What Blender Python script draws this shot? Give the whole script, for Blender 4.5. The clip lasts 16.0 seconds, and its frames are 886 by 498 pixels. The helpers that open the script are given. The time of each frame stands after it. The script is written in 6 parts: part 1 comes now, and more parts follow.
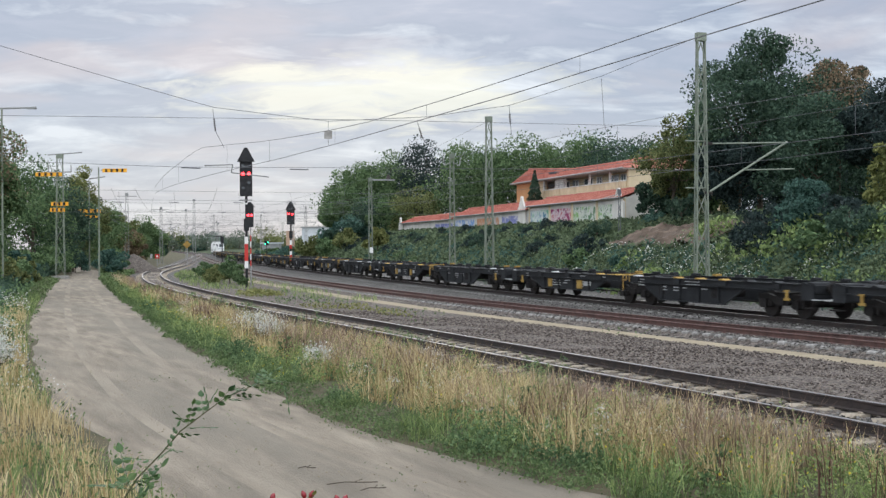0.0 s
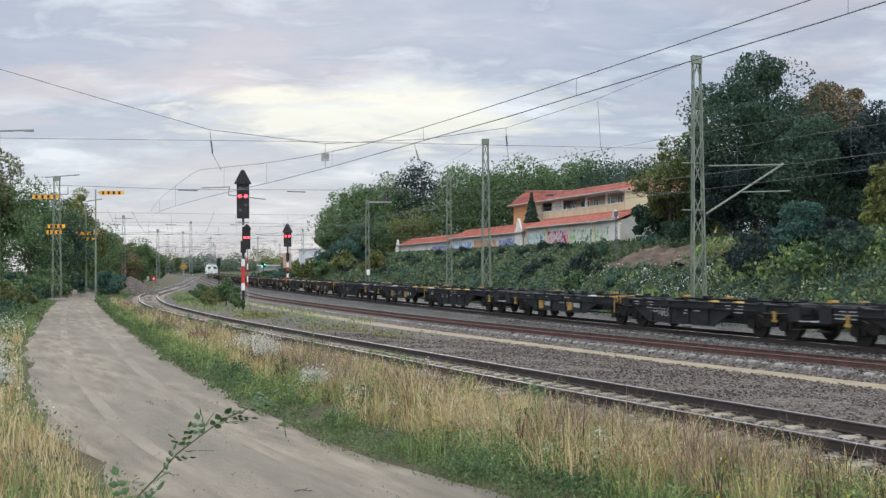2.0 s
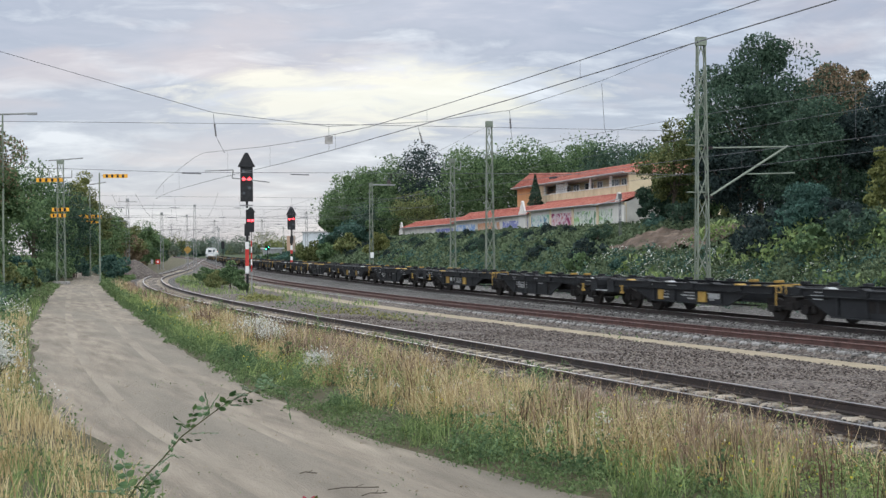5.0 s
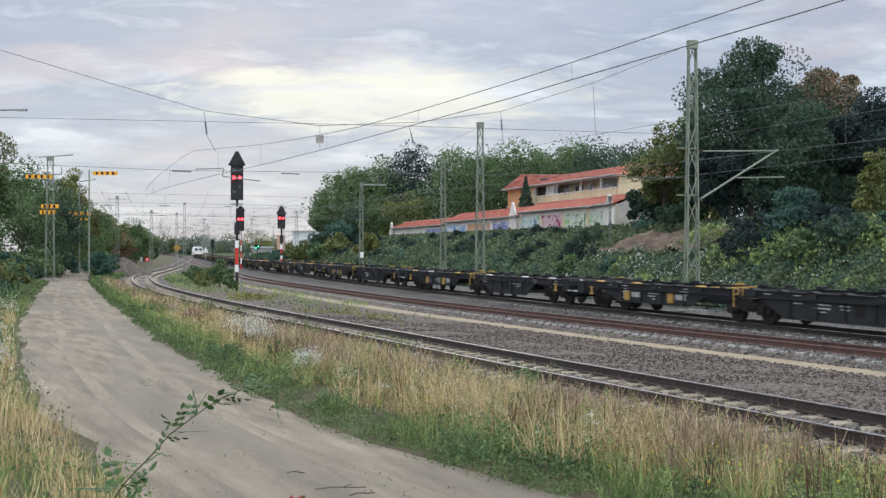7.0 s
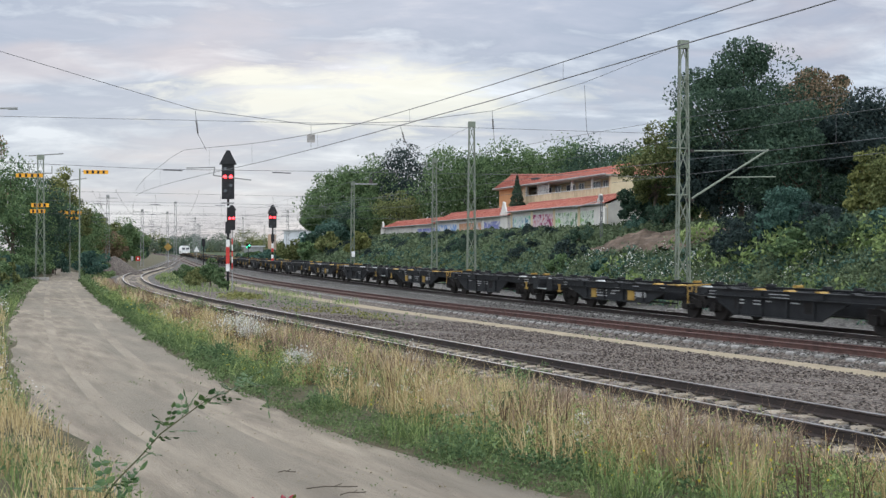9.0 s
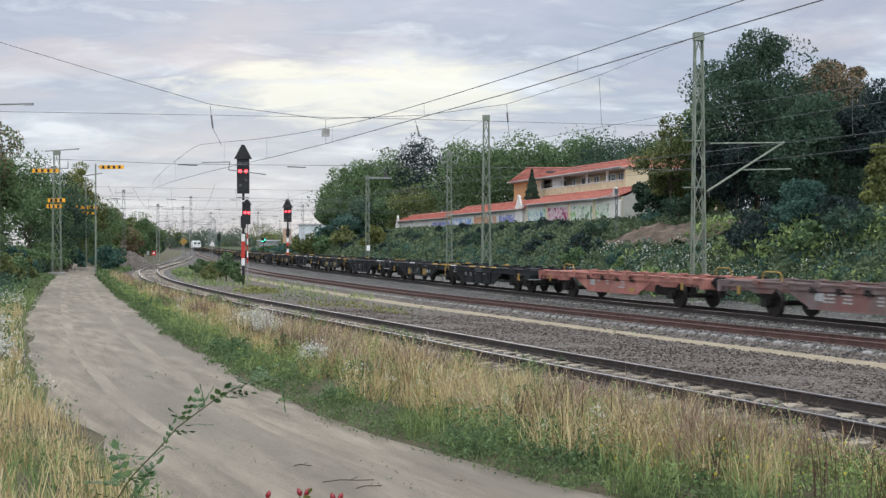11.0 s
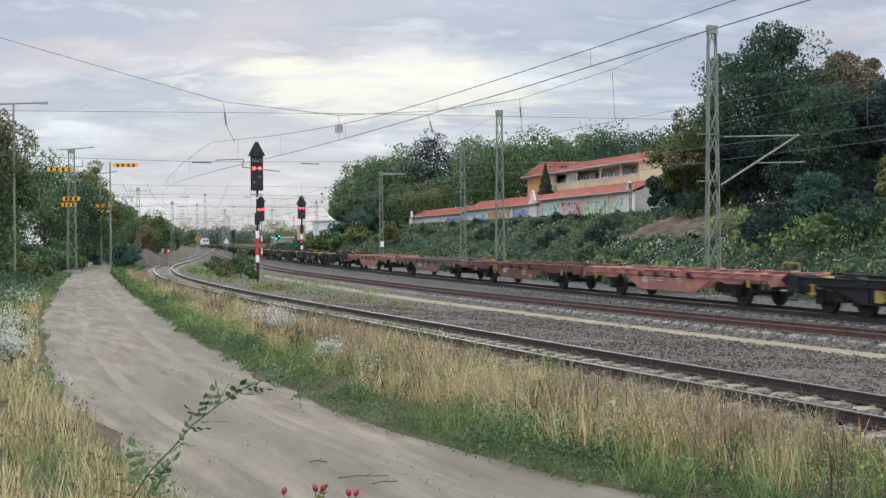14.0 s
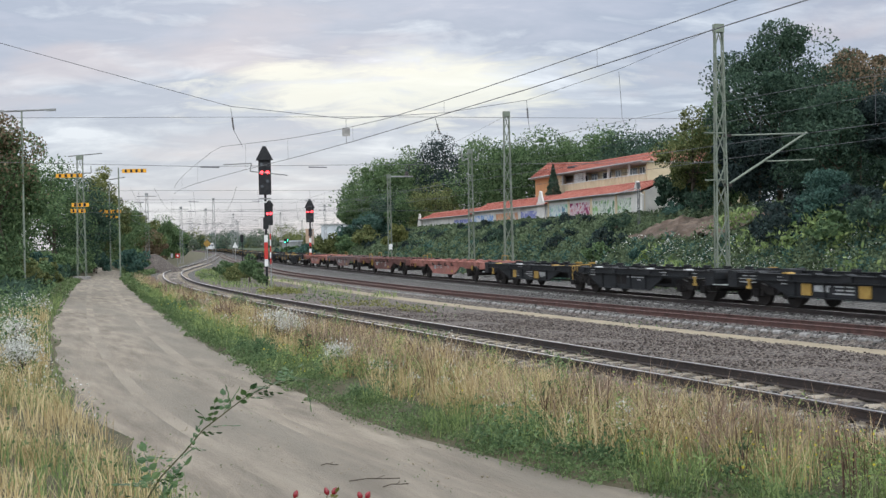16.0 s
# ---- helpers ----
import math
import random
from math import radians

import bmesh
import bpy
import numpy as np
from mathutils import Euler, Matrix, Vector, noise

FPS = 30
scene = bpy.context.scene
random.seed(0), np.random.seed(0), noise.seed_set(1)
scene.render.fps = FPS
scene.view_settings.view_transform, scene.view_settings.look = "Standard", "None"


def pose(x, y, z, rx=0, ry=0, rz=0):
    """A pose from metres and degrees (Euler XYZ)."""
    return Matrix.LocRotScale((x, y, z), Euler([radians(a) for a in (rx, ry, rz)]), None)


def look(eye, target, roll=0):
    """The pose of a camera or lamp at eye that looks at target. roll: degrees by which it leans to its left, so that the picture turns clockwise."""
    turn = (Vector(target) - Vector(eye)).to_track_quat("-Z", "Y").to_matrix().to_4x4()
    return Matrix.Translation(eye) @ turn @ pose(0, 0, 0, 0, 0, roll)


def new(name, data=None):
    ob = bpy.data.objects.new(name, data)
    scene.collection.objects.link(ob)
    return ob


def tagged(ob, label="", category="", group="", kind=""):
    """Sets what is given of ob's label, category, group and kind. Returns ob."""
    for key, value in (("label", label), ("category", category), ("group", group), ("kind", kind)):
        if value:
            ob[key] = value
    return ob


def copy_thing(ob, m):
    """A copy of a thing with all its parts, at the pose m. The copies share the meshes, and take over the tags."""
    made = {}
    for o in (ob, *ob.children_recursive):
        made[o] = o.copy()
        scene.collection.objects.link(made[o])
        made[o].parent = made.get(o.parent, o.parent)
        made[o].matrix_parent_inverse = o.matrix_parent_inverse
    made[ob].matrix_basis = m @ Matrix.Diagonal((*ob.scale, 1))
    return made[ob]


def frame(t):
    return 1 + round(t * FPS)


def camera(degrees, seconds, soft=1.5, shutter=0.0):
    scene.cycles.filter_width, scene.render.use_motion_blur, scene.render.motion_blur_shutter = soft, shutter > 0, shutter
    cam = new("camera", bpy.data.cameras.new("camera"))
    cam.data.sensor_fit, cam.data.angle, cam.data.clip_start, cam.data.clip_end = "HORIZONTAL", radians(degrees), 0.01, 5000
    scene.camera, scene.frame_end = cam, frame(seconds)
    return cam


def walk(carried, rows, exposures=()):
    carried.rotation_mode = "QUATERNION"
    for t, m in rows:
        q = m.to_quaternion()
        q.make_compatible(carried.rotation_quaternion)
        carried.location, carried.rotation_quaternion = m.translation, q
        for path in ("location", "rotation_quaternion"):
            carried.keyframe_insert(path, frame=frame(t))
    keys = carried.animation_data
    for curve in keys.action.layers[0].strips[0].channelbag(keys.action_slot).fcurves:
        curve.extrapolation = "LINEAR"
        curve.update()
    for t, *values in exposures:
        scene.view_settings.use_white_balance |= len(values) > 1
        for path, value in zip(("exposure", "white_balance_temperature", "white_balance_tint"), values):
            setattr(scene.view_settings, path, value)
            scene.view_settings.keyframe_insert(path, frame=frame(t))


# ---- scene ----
cam = camera(41.0, 16.0, soft=1.4, shutter=0.3)
scene.view_settings.exposure = 0.15
EYE = (0.0, 0.0, 2.3)
TURNS = [(0, 0.00, 0.00, 0.30), (0.5, -0.11, 0.10, 0.30), (1, -0.28, 0.37, 0.24), (1.5, -0.26, 0.65, 0.29), (2, -0.15, 1.07, 0.33),
         (2.5, -0.27, 1.27, 0.32), (3, -0.21, 1.31, 0.41), (3.5, -0.10, 1.04, 0.46), (4, -0.05, 0.64, 0.54), (6.5, 0.02, 0.12, 0.04),
         (7, -0.45, 0.26, -0.13), (7.5, -0.82, 0.30, -0.24), (8, -0.96, 0.32, -0.22), (10.5, -0.38, -0.02, -0.03), (11, -0.15, -0.08, 0.01),
         (11.5, 0.01, -0.18, 0.03), (12, 0.24, -0.25, 0.11), (12.5, 0.37, -0.33, 0.42), (13, 0.43, -0.31, 0.53), (13.5, 0.52, -0.27, 0.60),
         (14, 0.52, -0.29, 0.41), (14.5, 0.45, -0.16, 0.41), (15, 0.65, -0.14, 0.53), (15.5, 0.89, -0.06, 0.74), (16, 0.93, -0.19, 1.06)]
walk(cam, [(t, pose(*EYE, 89.85 + pitch, roll, yaw)) for t, yaw, pitch, roll in TURNS])

# ---- sky and sun: an evening under broken cloud ----
SUN_AZ, SUN_EL = -8.0, 24.0          # degrees from straight ahead (+ to the right), and above the horizon
world = bpy.data.worlds.new("sky")
scene.world = world
world.use_nodes = True
wn, wl = world.node_tree.nodes, world.node_tree.links
wn.clear()


def wnode(kind, **values):
    nd = wn.new(kind)
    for key, value in values.items():
        nd.inputs[key].default_value = value
    return nd


sky = wn.new("ShaderNodeTexSky")
sky.sky_type, sky.sun_disc = "NISHITA", False
sky.sun_elevation, sky.sun_rotation = radians(SUN_EL), radians(SUN_AZ)
coord = wn.new("ShaderNodeTexCoord")
split = wn.new("ShaderNodeSeparateXYZ")
wl.new(coord.outputs["Generated"], split.inputs[0])


def wmath(op, a, b=None, c=None):
    nd = wn.new("ShaderNodeMath")
    nd.operation = op
    for i, v in enumerate((a, b, c)):
        if v is None:
            continue
        if isinstance(v, (int, float)):
            nd.inputs[i].default_value = v
        else:
            wl.new(v, nd.inputs[i])
    return nd.outputs[0]


def wmix(fac, a, b):
    nd = wn.new("ShaderNodeMix")
    nd.data_type = "RGBA"
    for i, v in ((0, fac), (6, a), (7, b)):
        if isinstance(v, (int, float, tuple)):
            nd.inputs[i].default_value = v
        else:
            wl.new(v, nd.inputs[i])
    return nd.outputs[2]


def wramp(value, stops):
    nd = wn.new("ShaderNodeValToRGB")
    nd.color_ramp.elements[0].position, nd.color_ramp.elements[0].color = stops[0]
    nd.color_ramp.elements[1].position, nd.color_ramp.elements[1].color = stops[-1]
    for p, col in stops[1:-1]:
        nd.color_ramp.elements.new(p).color = col
    wl.new(value, nd.inputs[0])
    return nd.outputs[0]


# a flat cloud layer: the direction is cast on a sheet overhead
up = wmath("MAXIMUM", split.outputs[2], 0.0)
lift = wmath("ADD", up, 0.20)
cx, cy = wmath("DIVIDE", split.outputs[0], lift), wmath("DIVIDE", split.outputs[1], lift)
flat = wn.new("ShaderNodeCombineXYZ")
wl.new(cx, flat.inputs[0]), wl.new(cy, flat.inputs[1])


def clouds(scale, detail, rough, warp, shift):
    mp = wn.new("ShaderNodeMapping")
    mp.inputs["Location"].default_value, mp.inputs["Scale"].default_value = shift, (scale, scale * 1.5, 1)
    wl.new(flat.outputs[0], mp.inputs[0])
    nz = wnode("ShaderNodeTexNoise", Scale=1.0, Detail=detail, Roughness=rough, Distortion=warp)
    wl.new(mp.outputs[0], nz.inputs[0])
    return nz.outputs[0]


big, small = clouds(1.15, 7, 0.55, 0.6, (3.1, 0.4, 0)), clouds(4.2, 8, 0.6, 0.5, (7.7, 2.2, 0))
body = wmath("ADD", wmath("MULTIPLY", big, 0.62), wmath("MULTIPLY", small, 0.38))
grey = wramp(body, [(0.39, (0.73, 0.80, 0.89, 1)), (0.45, (0.51, 0.58, 0.69, 1)), (0.52, (0.33, 0.40, 0.53, 1)), (0.60, (0.39, 0.45, 0.58, 1)), (0.68, (0.51, 0.55, 0.65, 1))])
# pink lit undersides in places, and the bright gap near the hidden sun
pink = wramp(clouds(1.6, 4, 0.5, 0.4, (1.2, 9.0, 0)), [(0.50, (0, 0, 0, 1)), (0.66, (1, 1, 1, 1))])
grey = wmix(wmath("MULTIPLY", pink, 0.5), grey, (0.60, 0.53, 0.56, 1))
gx, gz = wmath("DIVIDE", wmath("ADD", split.outputs[0], 0.06), 0.17), wmath("DIVIDE", wmath("SUBTRACT", split.outputs[2], 0.128), 0.036)
gap = wmath("SUBTRACT", 1.0, wmath("ADD", wmath("MULTIPLY", gx, gx), wmath("MULTIPLY", gz, gz)))
front = wmath("GREATER_THAN", split.outputs[1], 0.0)
gap = wmath("MULTIPLY", wmath("MAXIMUM", wmath("ADD", gap, wmath("MULTIPLY", wmath("SUBTRACT", small, 0.5), 4.5)), 0.0), front)
gap = wmath("MULTIPLY", wmath("MINIMUM", gap, 1.0), wramp(split.outputs[2], [(0.04, (0, 0, 0, 1)), (0.09, (1, 1, 1, 1))]))
grey = wmix(wmath("MULTIPLY", gap, 0.68), grey, (0.95, 0.95, 0.80, 1))
# a smooth blue-grey veil low down, brighter cloud towards the zenith
low = wramp(split.outputs[2], [(0.0, (1, 1, 1, 1)), (0.16, (0, 0, 0, 1))])
grey = wmix(wmath("MULTIPLY", low, 0.75), grey, (0.40, 0.485, 0.60, 1))
top = wramp(split.outputs[2], [(0.25, (0, 0, 0, 1)), (0.8, (1, 1, 1, 1))])
grey = wmix(top, grey, (1.62, 1.72, 1.86, 1))
# the sky at one's back is open and lighter
rear = wramp(wmath("MULTIPLY_ADD", split.outputs[1], -0.5, 0.5), [(0.45, (0, 0, 0, 1)), (0.75, (1, 1, 1, 1))])
grey = wmix(wmath("MULTIPLY", rear, 0.85), grey, (1.95, 2.08, 2.24, 1))
# the clear sky behind the cloud is weak beside the lit cloud
clear = wn.new("ShaderNodeVectorMath")
clear.operation = "SCALE"
wl.new(sky.outputs[0], clear.inputs[0])
clear.inputs["Scale"].default_value = 0.10
back = wnode("ShaderNodeBackground", Strength=1.0)
wl.new(wmix(0.92, clear.outputs[0], grey), back.inputs[0])
out = wn.new("ShaderNodeOutputWorld")
wl.new(back.outputs[0], out.inputs[0])

sun = new("sun", bpy.data.lights.new("sun", "SUN"))
sun.data.energy, sun.data.angle, sun.data.color = 0.5, radians(30), (1.0, 0.95, 0.88)
sd = Vector((math.sin(radians(SUN_AZ)) * math.cos(radians(SUN_EL)), math.cos(radians(SUN_AZ)) * math.cos(radians(SUN_EL)), math.sin(radians(SUN_EL))))
sun.matrix_world = look(sd * 100, (0, 0, 0))


# ---- materials ----
def material(name, stops, scale=3.0, rough=0.9, bump=0.0, bump_scale=40.0, metal=0.0, island=0.0, rnd=0.0, patch=None, patch_scale=0.3, spec=0.3, through_light=0.0, along=None):
    """A node material: a colour ramp over noise, a second noise in patches, fine bump. stops: (position, rgb)."""
    m = bpy.data.materials.new(name)
    m.use_nodes = True
    nt = m.node_tree
    b = nt.nodes["Principled BSDF"]
    b.inputs["Roughness"].default_value, b.inputs["Metallic"].default_value = rough, metal
    b.inputs["Specular IOR Level"].default_value = spec
    tc = nt.nodes.new("ShaderNodeTexCoord")

    place_ = tc.outputs["Object"]
    if along is not None:           # draw the pattern out along a bearing
        mp = nt.nodes.new("ShaderNodeMapping")
        mp.vector_type = "TEXTURE"
        mp.inputs["Rotation"].default_value, mp.inputs["Scale"].default_value = (0, 0, radians(along)), (1, 7, 1)
        nt.links.new(place_, mp.inputs[0])
        place_ = mp.outputs[0]

    def nz(s, d=5, r=0.6):
        n = nt.nodes.new("ShaderNodeTexNoise")
        n.inputs["Scale"].default_value, n.inputs["Detail"].default_value, n.inputs["Roughness"].default_value = s, d, r
        nt.links.new(place_, n.inputs["Vector"])
        return n.outputs[0]

    val = nz(scale)

    def math_(op, a, c):
        n = nt.nodes.new("ShaderNodeMath")
        n.operation = op
        for i, v in enumerate((a, c)):
            if isinstance(v, (int, float)):
                n.inputs[i].default_value = v
            else:
                nt.links.new(v, n.inputs[i])
        return n.outputs[0]

    if island:
        g = nt.nodes.new("ShaderNodeNewGeometry")
        val = math_("ADD", val, math_("MULTIPLY", math_("SUBTRACT", g.outputs["Random Per Island"], 0.5), island))
    if rnd:
        g = nt.nodes.new("ShaderNodeObjectInfo")
        val = math_("ADD", val, math_("MULTIPLY", math_("SUBTRACT", g.outputs["Random"], 0.5), rnd))
    rp = nt.nodes.new("ShaderNodeValToRGB")
    el = rp.color_ramp.elements
    el[0].position, el[0].color = stops[0][0], (*stops[0][1], 1)
    el[1].position, el[1].color = stops[-1][0], (*stops[-1][1], 1)
    for p, c in stops[1:-1]:
        el.new(p).color = (*c, 1)
    nt.links.new(val, rp.inputs[0])
    col = rp.outputs[0]
    if patch:
        r2 = nt.nodes.new("ShaderNodeValToRGB")
        r2.color_ramp.elements[0].position, r2.color_ramp.elements[1].position = 0.45, 0.62
        nt.links.new(nz(patch_scale, 4, 0.55), r2.inputs[0])
        mx = nt.nodes.new("ShaderNodeMix")
        mx.data_type = "RGBA"
        nt.links.new(math_("MULTIPLY", r2.outputs[0], patch[1]), mx.inputs[0])
        nt.links.new(col, mx.inputs[6])
        mx.inputs[7].default_value = (*patch[0], 1)
        col = mx.outputs[2]
    nt.links.new(col, b.inputs["Base Color"])
    if bump:
        bp = nt.nodes.new("ShaderNodeBump")
        bp.inputs["Strength"].default_value, bp.inputs["Distance"].default_value = min(1, bump), 0.05
        nt.links.new(nz(bump_scale, 4, 0.65), bp.inputs["Height"])
        nt.links.new(bp.outputs[0], b.inputs["Normal"])
    if through_light:
        tl = nt.nodes.new("ShaderNodeBsdfTranslucent")
        nt.links.new(col, tl.inputs[0])
        ms = nt.nodes.new("ShaderNodeMixShader")
        ms.inputs[0].default_value = through_light
        nt.links.new(b.outputs[0], ms.inputs[1])
        nt.links.new(tl.outputs[0], ms.inputs[2])
        nt.links.new(ms.outputs[0], nt.nodes["Material Output"].inputs[0])
    return m


def glow(name, colour, power):
    m = bpy.data.materials.new(name)
    m.use_nodes = True
    b = m.node_tree.nodes["Principled BSDF"]
    b.inputs["Base Color"].default_value = (*colour, 1)
    b.inputs["Emission Color"].default_value, b.inputs["Emission Strength"].default_value = (*colour, 1), power
    return m


def gravel(name, dark, mid_, light, size=28.0):
    """Loose stone: cells of many tones with rounded relief."""
    m = material(name, [(0.3, mid_), (0.7, light)], 0.6, 0.95, patch=(tuple(c * 0.8 for c in mid_), 0.7), patch_scale=0.25)
    nt = m.node_tree
    b = nt.nodes["Principled BSDF"]
    tc = nt.nodes["Texture Coordinate"]
    vo = nt.nodes.new("ShaderNodeTexVoronoi")
    vo.inputs["Scale"].default_value = size
    nt.links.new(tc.outputs["Object"], vo.inputs["Vector"])
    rp = nt.nodes.new("ShaderNodeValToRGB")
    rp.color_ramp.elements[0].color, rp.color_ramp.elements[1].color = (*dark, 1), (*light, 1)
    rp.color_ramp.elements.new(0.5).color = (*mid_, 1)
    sp = nt.nodes.new("ShaderNodeSeparateColor")
    nt.links.new(vo.outputs["Color"], sp.inputs[0])
    nt.links.new(sp.outputs[0], rp.inputs[0])
    mx = nt.nodes.new("ShaderNodeMix")
    mx.data_type = "RGBA"
    mx.inputs[0].default_value = 0.85
    old = b.inputs["Base Color"].links[0].from_socket
    nt.links.new(old, mx.inputs[6])
    nt.links.new(rp.outputs[0], mx.inputs[7])
    nt.links.new(mx.outputs[2], b.inputs["Base Color"])
    bp = nt.nodes.new("ShaderNodeBump")
    bp.inputs["Strength"].default_value, bp.inputs["Distance"].default_value = 1.0, 0.04
    bp.invert = True
    nt.links.new(vo.outputs["Distance"], bp.inputs["Height"])
    nt.links.new(bp.outputs[0], b.inputs["Normal"])
    return m


M_EARTH = material("weedy_earth", [(0.3, (0.040, 0.045, 0.022)), (0.5, (0.095, 0.080, 0.048)), (0.7, (0.055, 0.068, 0.027))], 1.3, 1, 0.6, 12)
M_BANK = material("bank_undergrowth", [(0.3, (0.02, 0.035, 0.012)), (0.7, (0.05, 0.07, 0.025))], 0.8, 1, 0.8, 6)
M_PATH = material("dirt_path", [(0.32, (0.155, 0.130, 0.102)), (0.5, (0.232, 0.196, 0.153)), (0.68, (0.32, 0.272, 0.212))], 2.6, 0.95, 0.8, 45, patch=((0.19, 0.168, 0.135), 0.7), patch_scale=0.55, along=24)
M_BALLAST = gravel("grey_ballast", (0.026, 0.024, 0.022), (0.082, 0.077, 0.072), (0.20, 0.19, 0.18), 15)
M_CINDER = gravel("brown_ballast", (0.030, 0.024, 0.021), (0.098, 0.080, 0.070), (0.22, 0.19, 0.165), 14)
M_RUT = material("packed_rut", [(0.32, (0.172, 0.145, 0.113)), (0.5, (0.247, 0.209, 0.163)), (0.68, (0.33, 0.281, 0.219))], 2.2, 0.95, 0.6, 60, patch=((0.23, 0.20, 0.16), 0.6), patch_scale=0.9, along=24)
M_SAND = material("sandy_strip", [(0.3, (0.23, 0.19, 0.13)), (0.7, (0.34, 0.285, 0.20))], 1.2, 1, 0.4, 20)
M_RAIL = material("rusty_rail", [(0.35, (0.022, 0.018, 0.017)), (0.65, (0.048, 0.034, 0.030))], 4, 0.6, 0.2, 60, spec=0.4)
M_RAIL_RED = material("brown_rail", [(0.35, (0.060, 0.032, 0.028)), (0.65, (0.12, 0.062, 0.052))], 4, 0.65, 0.2, 60, spec=0.4)
M_RAIL_TOP = material("polished_rail_head", [(0.35, (0.15, 0.145, 0.15)), (0.65, (0.28, 0.27, 0.27))], 6, 0.35, metal=0.9)
M_SLEEPER = material("weathered_concrete", [(0.3, (0.22, 0.188, 0.148)), (0.7, (0.36, 0.31, 0.245))], 5, 0.95, 0.4, 40, rnd=0.35)
M_SLEEPER_W = material("pale_concrete", [(0.3, (0.20, 0.19, 0.18)), (0.7, (0.38, 0.365, 0.345))], 5, 0.95, 0.4, 40, rnd=0.3)
M_BLACK = material("dirty_black_paint", [(0.3, (0.009, 0.010, 0.0115)), (0.7, (0.021, 0.0225, 0.025))], 2.2, 0.62, 0.15, 30, rnd=0.2)
M_UNDER = material("sooty_steel", [(0.3, (0.006, 0.0055, 0.0055)), (0.7, (0.018, 0.015, 0.0135))], 3, 0.8, 0.3, 25)
M_WHEEL = material("wheel_steel", [(0.3, (0.010, 0.009, 0.0085)), (0.7, (0.026, 0.021, 0.019))], 3, 0.6, 0.2, 30)
M_TREAD = material("worn_tread", [(0.3, (0.2, 0.19, 0.19)), (0.7, (0.35, 0.34, 0.33))], 6, 0.35, metal=0.8)
M_SALMON = material("faded_red_paint", [(0.3, (0.27, 0.105, 0.085)), (0.55, (0.40, 0.175, 0.142)), (0.75, (0.48, 0.26, 0.215))], 1.4, 0.8, 0.15, 30, patch=((0.12, 0.055, 0.047), 0.5), patch_scale=0.8)
M_OXIDE = material("oxide_brown_paint", [(0.3, (0.125, 0.055, 0.047)), (0.7, (0.22, 0.105, 0.088))], 1.6, 0.75, 0.15, 30, patch=((0.055, 0.032, 0.030), 0.5), patch_scale=0.8)
M_GREYRED = material("grey_brown_paint", [(0.3, (0.115, 0.088, 0.085)), (0.7, (0.19, 0.145, 0.14))], 1.6, 0.75, 0.15, 30, patch=((0.20, 0.075, 0.06), 0.6), patch_scale=0.7)
M_YELLOW = material("yellow_paint", [(0.3, (0.24, 0.145, 0.035)), (0.7, (0.40, 0.26, 0.07))], 4, 0.7)
M_WHITE = material("white_paint", [(0.3, (0.62, 0.62, 0.60)), (0.7, (0.80, 0.80, 0.78))], 3, 0.6)
M_MARK = material("grimy_white_marking", [(0.3, (0.22, 0.225, 0.225)), (0.7, (0.46, 0.465, 0.46))], 8, 0.8)
M_RED = material("red_paint", [(0.3, (0.42, 0.03, 0.025)), (0.7, (0.58, 0.05, 0.04))], 3, 0.5)
M_ORANGE = material("amber_board", [(0.3, (0.72, 0.33, 0.02)), (0.7, (0.85, 0.42, 0.03))], 3, 0.5)
M_SIGNAL = material("matt_black_signal", [(0.3, (0.012, 0.012, 0.014)), (0.7, (0.026, 0.026, 0.028))], 4, 0.7)
M_STEEL = material("galvanised_lattice", [(0.3, (0.14, 0.165, 0.13)), (0.7, (0.24, 0.265, 0.21))], 2, 0.6, 0.1, 20, metal=0.15)
M_STEEL_D = material("dull_grey_steel", [(0.3, (0.20, 0.205, 0.20)), (0.7, (0.34, 0.345, 0.34))], 2, 0.65, metal=0.15)
M_WIRE = material("bronze_wire", [(0.3, (0.10, 0.105, 0.115)), (0.7, (0.16, 0.165, 0.175))], 2, 0.5, metal=0.3)
M_CERAMIC = material("brown_insulator", [(0.3, (0.035, 0.028, 0.026)), (0.7, (0.07, 0.055, 0.05))], 3, 0.3)
M_RENDER = material("white_render", [(0.3, (0.50, 0.48, 0.45)), (0.7, (0.70, 0.67, 0.62))], 0.7, 0.95, 0.2, 15, patch=((0.38, 0.36, 0.33), 0.4), patch_scale=0.5)
M_CREAM = material("cream_render", [(0.3, (0.52, 0.42, 0.28)), (0.7, (0.66, 0.55, 0.38))], 0.7, 0.95, 0.2, 15)
M_OCHRE = material("orange_render", [(0.3, (0.46, 0.24, 0.11)), (0.7, (0.58, 0.32, 0.16))], 0.7, 0.95, 0.2, 15)
M_TILE = material("red_roof_tiles", [(0.3, (0.28, 0.085, 0.062)), (0.5, (0.36, 0.12, 0.09)), (0.7, (0.44, 0.175, 0.13))], 1.5, 0.85, 0.3, 12, rnd=0.25)
M_DARK = material("dark_opening", [(0.3, (0.02, 0.02, 0.022)), (0.7, (0.05, 0.05, 0.055))], 1, 0.5)
M_PANE = material("window_glass", [(0.3, (0.05, 0.06, 0.07)), (0.7, (0.09, 0.10, 0.11))], 1, 0.08, spec=0.6)
M_FRAME = material("white_window_frame", [(0.3, (0.55, 0.55, 0.53)), (0.7, (0.72, 0.72, 0.70))], 3, 0.6)
M_HALL = material("pale_cladding", [(0.3, (0.42, 0.44, 0.46)), (0.7, (0.55, 0.57, 0.59))], 0.2, 0.8)
